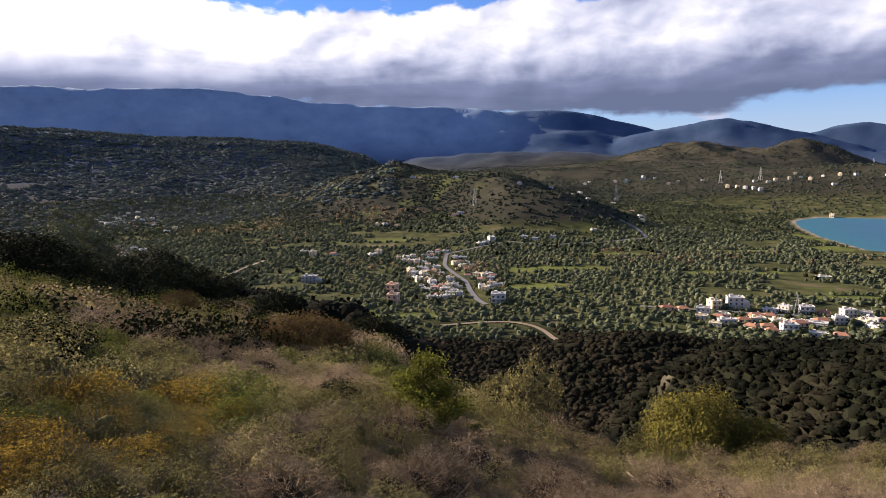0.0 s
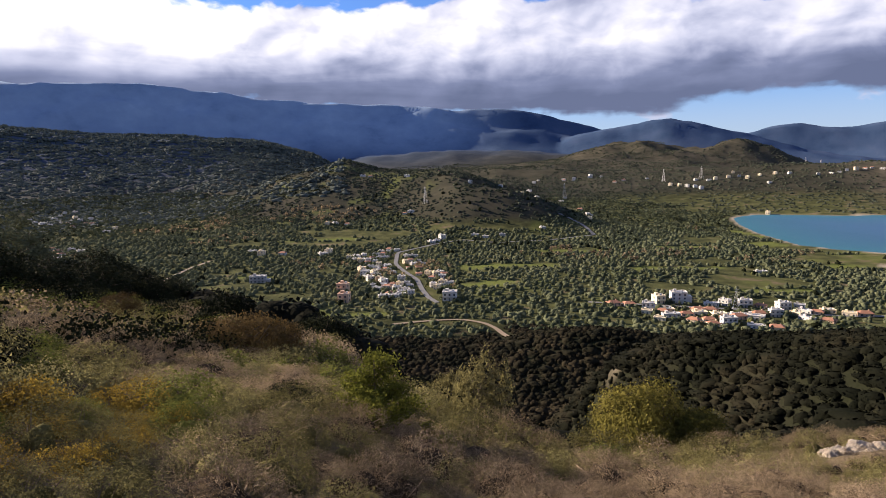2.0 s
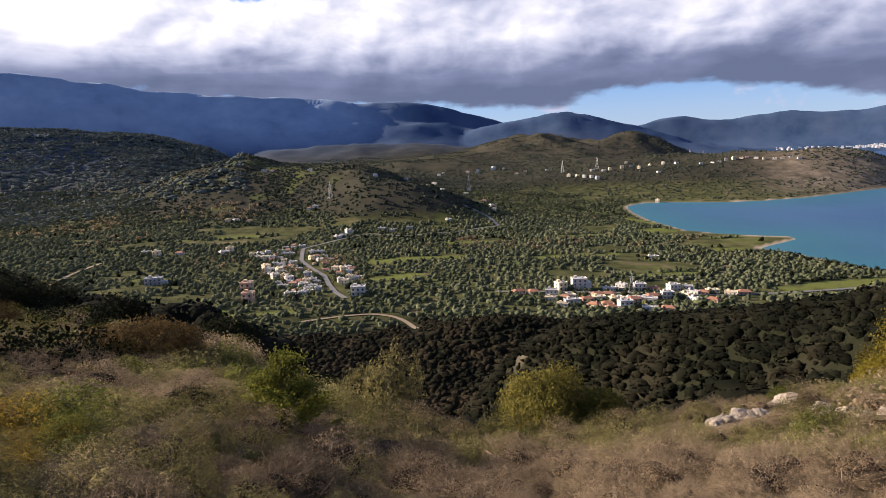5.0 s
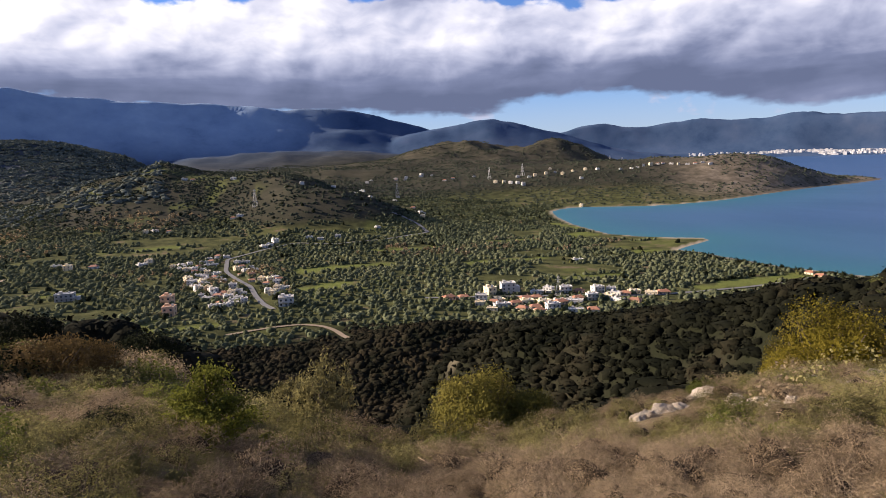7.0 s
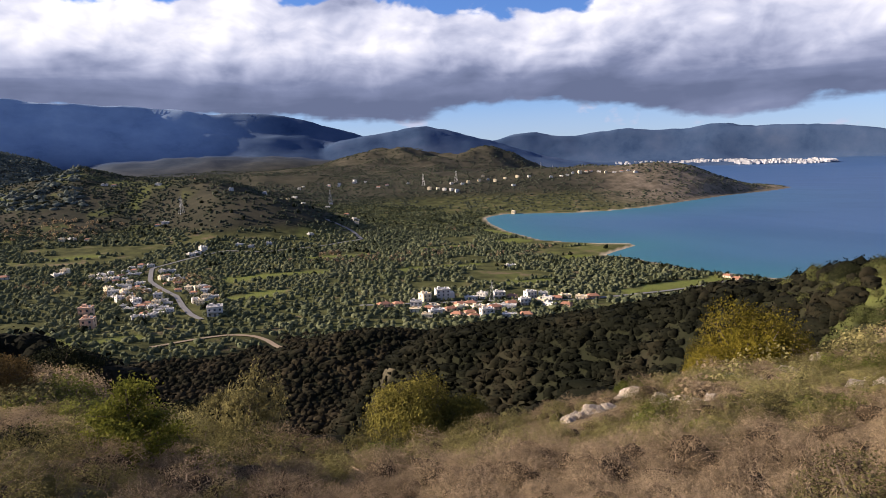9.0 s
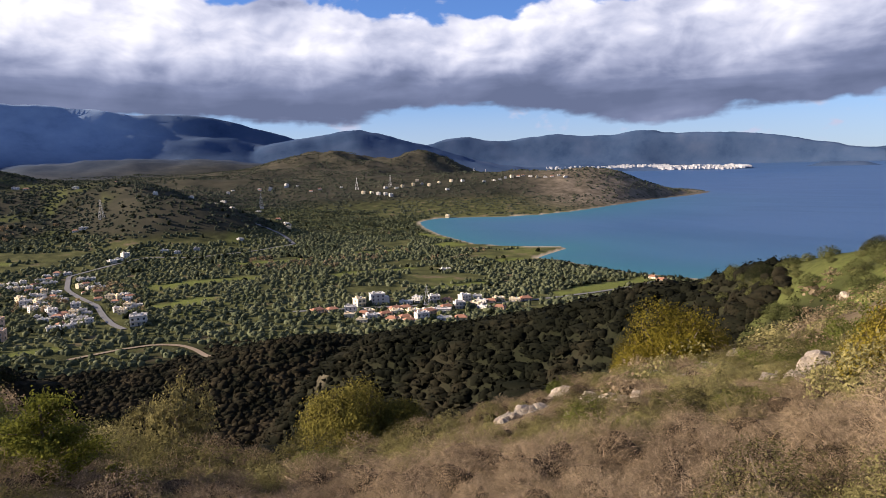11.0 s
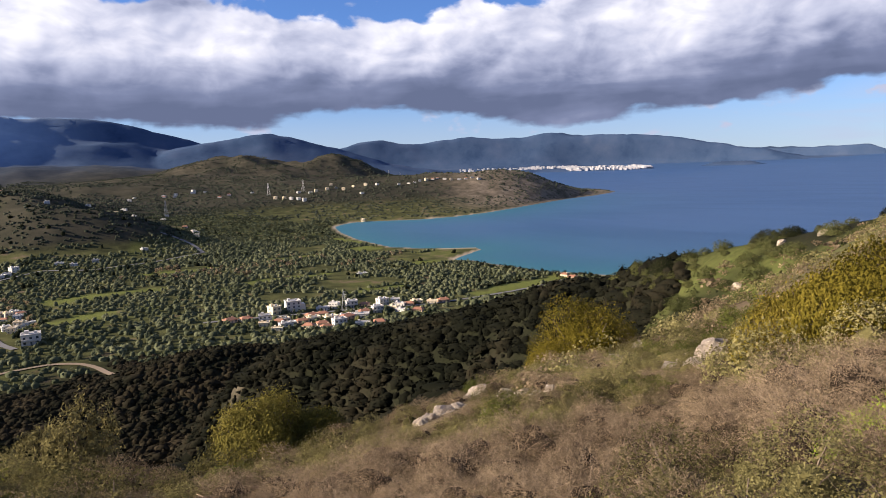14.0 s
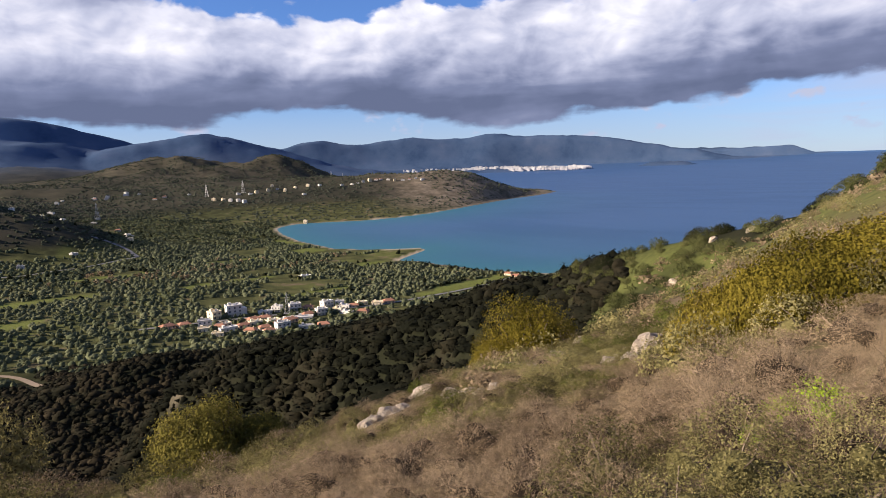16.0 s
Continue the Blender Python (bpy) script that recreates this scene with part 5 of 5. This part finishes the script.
HILLS_A = [(502, 1850), (528, 1830), (582, 1850), (611, 1838), (606, 1711), (644, 1746), (725, 1781), (762, 1564), (747, 1576), (740, 1603), (770, 1546), (725, 1626), (827, 1622), (848, 1628), (807, 1653), (892, 1643), (945, 1717),
           (933, 1665), (927, 1612), (990, 1663), (1029, 1656)]
HILLS_B = [(943, 1539), (1064, 1646), (1102, 1586), (1140, 1588), (1163, 1590), (1189, 1597), (1209, 1590), (1236, 1593), (1256, 1594), (1270, 1575), (1280, 1555), (1300, 1540), (1319, 1530), (1338, 1522), (1342, 1495), (396, 1450),
           (302, 1323), (333, 1544), (370, 1242), (352, 1134), (759, 1240)]
INLAND = [(-726, 1340), (-689, 1292), (-656, 1251), (-671, 1303), (-692, 1368), (-705, 1419), (-714, 1458), (-700, 1475), (-658, 1383), (-614, 1309), (-588, 1276), (-549, 1221), (-624, 1281), (-636, 1240), (-581, 1208), (-461, 896),
          (-441, 871), (-422, 842), (-407, 800), (-389, 771), (-430, 885), (-410, 868), (-941, 1518), (-860, 1417), (-472, 1091), (-475, 1134), (-640, 1330), (-610, 1345), (-670, 1340), (-700, 1310), (-565, 1250), (-640, 1290)]
RESORT = [(166, 468), (182, 441), (198, 444), (194, 429), (219, 437), (232, 443), (252, 463), (228, 427), (240, 425), (250, 419), (214, 413), (222, 402), (276, 455), (290, 449), (270, 426), (288, 430), (297, 408), (317, 437),
          (327, 428), (236, 393), (366, 606), (520, 446), (514, 430), (207, 432)]
HOUSE_SPOTS = VILLAGE + RESORT + [(-130, 612), (-46, 560), (-42, 516), (44, 510), (220, 474), (204, 474)] + OUTLYING + INLAND


def ribbon_road(name, label, line, wide, mat):
    """A road laid over the ground, with worn edges."""
    pts = np.array(line, float)
    seg = np.hypot(*np.diff(pts, axis=0).T)
    s = np.concatenate([[0], np.cumsum(seg)])
    t = np.linspace(0, s[-1], max(8, int(s[-1] / 4)))
    p = np.stack([np.interp(t, s, pts[:, 0]), np.interp(t, s, pts[:, 1])], 1)
    for _ in range(6):
        p[1:-1] = (p[:-2] + 2 * p[1:-1] + p[2:]) / 4
    d = unit(np.gradient(p, axis=0))
    side = np.stack([d[:, 1], -d[:, 0]], 1)
    cols = []
    for k in (-0.5, -0.2, 0.2, 0.5):
        q = p + side * wide * k * (1 + 0.08 * value_noise(t / 6, t * 0 + k * 9, 5))[:, None]
        cols.append(np.stack([q[:, 0], q[:, 1], height(q[:, 0], q[:, 1]) + 0.55], 1))
    v = np.stack(cols, 1)
    n, k = v.shape[:2]
    v = v.reshape(-1, 3)
    i = (np.arange(n - 1)[:, None] * k + np.arange(k - 1)[None, :]).ravel()
    v = built(v[:, 0], v[:, 1], v[:, 2])
    return tagged(new(name, link_mesh(name, v, np.stack([i, i + 1, i + k + 1, i + k], 1), [mat])), label, "road", kind="structure")


def pylon(label, high=30.0, seed=0):
    """A lattice mast with three pairs of arms."""
    thing = tagged(new("pylon"), label, "pylon")
    def at_height(s, z):
        k = 0.11 * (1 - z) ** 1.3 + 0.016
        return np.array([s[0] * k, s[1] * k, z]) * high
    corners = [(-1, -1), (1, -1), (1, 1), (-1, 1)]
    zs = [0.0, 0.16, 0.31, 0.45, 0.57, 0.68, 0.78, 0.88, 1.0]
    for c in corners:
        part("leg", tubes(np.array([[at_height(c, z) for z in zs]]), 0.2, 4), M_STEEL, thing)
    braces = []
    for a, b in zip(corners, corners[1:] + corners[:1]):
        for z0, z1 in zip(zs, zs[1:]):
            braces += [[at_height(a, z0), at_height(b, z1)], [at_height(b, z0), at_height(a, z1)]]
    part("brace", tubes(np.array(braces), 0.1, 3), M_STEEL, thing)
    for z, reach in ((0.68, 0.12), (0.8, 0.14), (0.92, 0.11)):
        arms = [[np.array([-reach, 0, z]) * high, np.array([0, 0, z + 0.03]) * high, np.array([reach, 0, z]) * high], [np.array([-reach, 0, z]) * high, np.array([0, 0, z - 0.01]) * high, np.array([reach, 0, z]) * high]]
        part("crossarm", tubes(np.array(arms), 0.16, 4), M_STEEL, thing)
    return thing


def make_town():
    """The white town on the far shore and thin lines of houses along the coast, too small to tell apart."""
    rng = np.random.default_rng(430)
    spots = []
    for az0, az1, r0, r1, n in ((49.6, 56.6, 6450, 7500, 420), (46.0, 50.5, 7300, 8800, 130), (40.0, 47.5, 6800, 8300, 60)):
        a, r = np.radians(rng.uniform(az0, az1, n * 3)), rng.uniform(r0, r1, n * 3)
        x, y = r * np.sin(a), r * np.cos(a)
        k = np.flatnonzero(inland(x, y) > 25)[:n]
        spots.append(np.stack([x[k], y[k]], 1))
    p = np.concatenate(spots)
    z = height(p[:, 0], p[:, 1])
    pieces = []
    for (x, y), g in zip(p, z):
        w, d, h = rng.uniform(12, 34), rng.uniform(12, 24), rng.uniform(9, 22)
        v, f = box(-w / 2, w / 2, -d / 2, d / 2, -5, h)
        t = rng.uniform(0, math.pi)
        q = np.stack([v[:, 0] * math.cos(t) - v[:, 1] * math.sin(t) + x, v[:, 0] * math.sin(t) + v[:, 1] * math.cos(t) + y, v[:, 2] + g], 1)
        pieces.append((built(q[:, 0], q[:, 1], q[:, 2]), f))
    v, f = join(*pieces)
    tagged(new("distant_town", link_mesh("distant_town", v, f, [M_TOWN], False)), "white town spread along the far shore", "town", kind="stuff")


make_ground()
make_sea()
make_groves()
make_maquis()
make_spur_scrub()
make_shore_trees()
make_garden_trees()
make_underfoot()
make_named_bushes()
make_rocks()
ribbon_road("road", "grey asphalt road winding through the village", ROAD, 4.6, M_ASPHALT)
ribbon_road("road", "grey asphalt road at the hill's foot", BRANCH, 6, M_ASPHALT)
ribbon_road("road", "narrow road along the houses to the beach", SHORE_ROAD, 4.5, M_ASPHALT)
ribbon_road("track", "bare earth track cut into the hillside", TRACK, 3.4, M_DIRT)
ribbon_road("track", "pale farm lane between olive groves", LANE, 4, M_DIRT)
make_houses()
_mast = tagged(pylon("grey steel lattice pylon standing on the hill"), group="power line pylons")
for _k, (_x, _y, _h) in enumerate([(57, 1106, 1.0), (398, 1461, 1.1), (735, 1691, 1.15), (823, 1656, 1.15), (253, 449, 0.55), (1580, 2350, 1.3), (1690, 2420, 1.3)]):
    _m = stand(_x, _y, _h, 20 + 30 * _k)
    if _k < 6:
        copy_thing(_mast, _m)
    else:
        _mast.matrix_basis = _m
make_town()
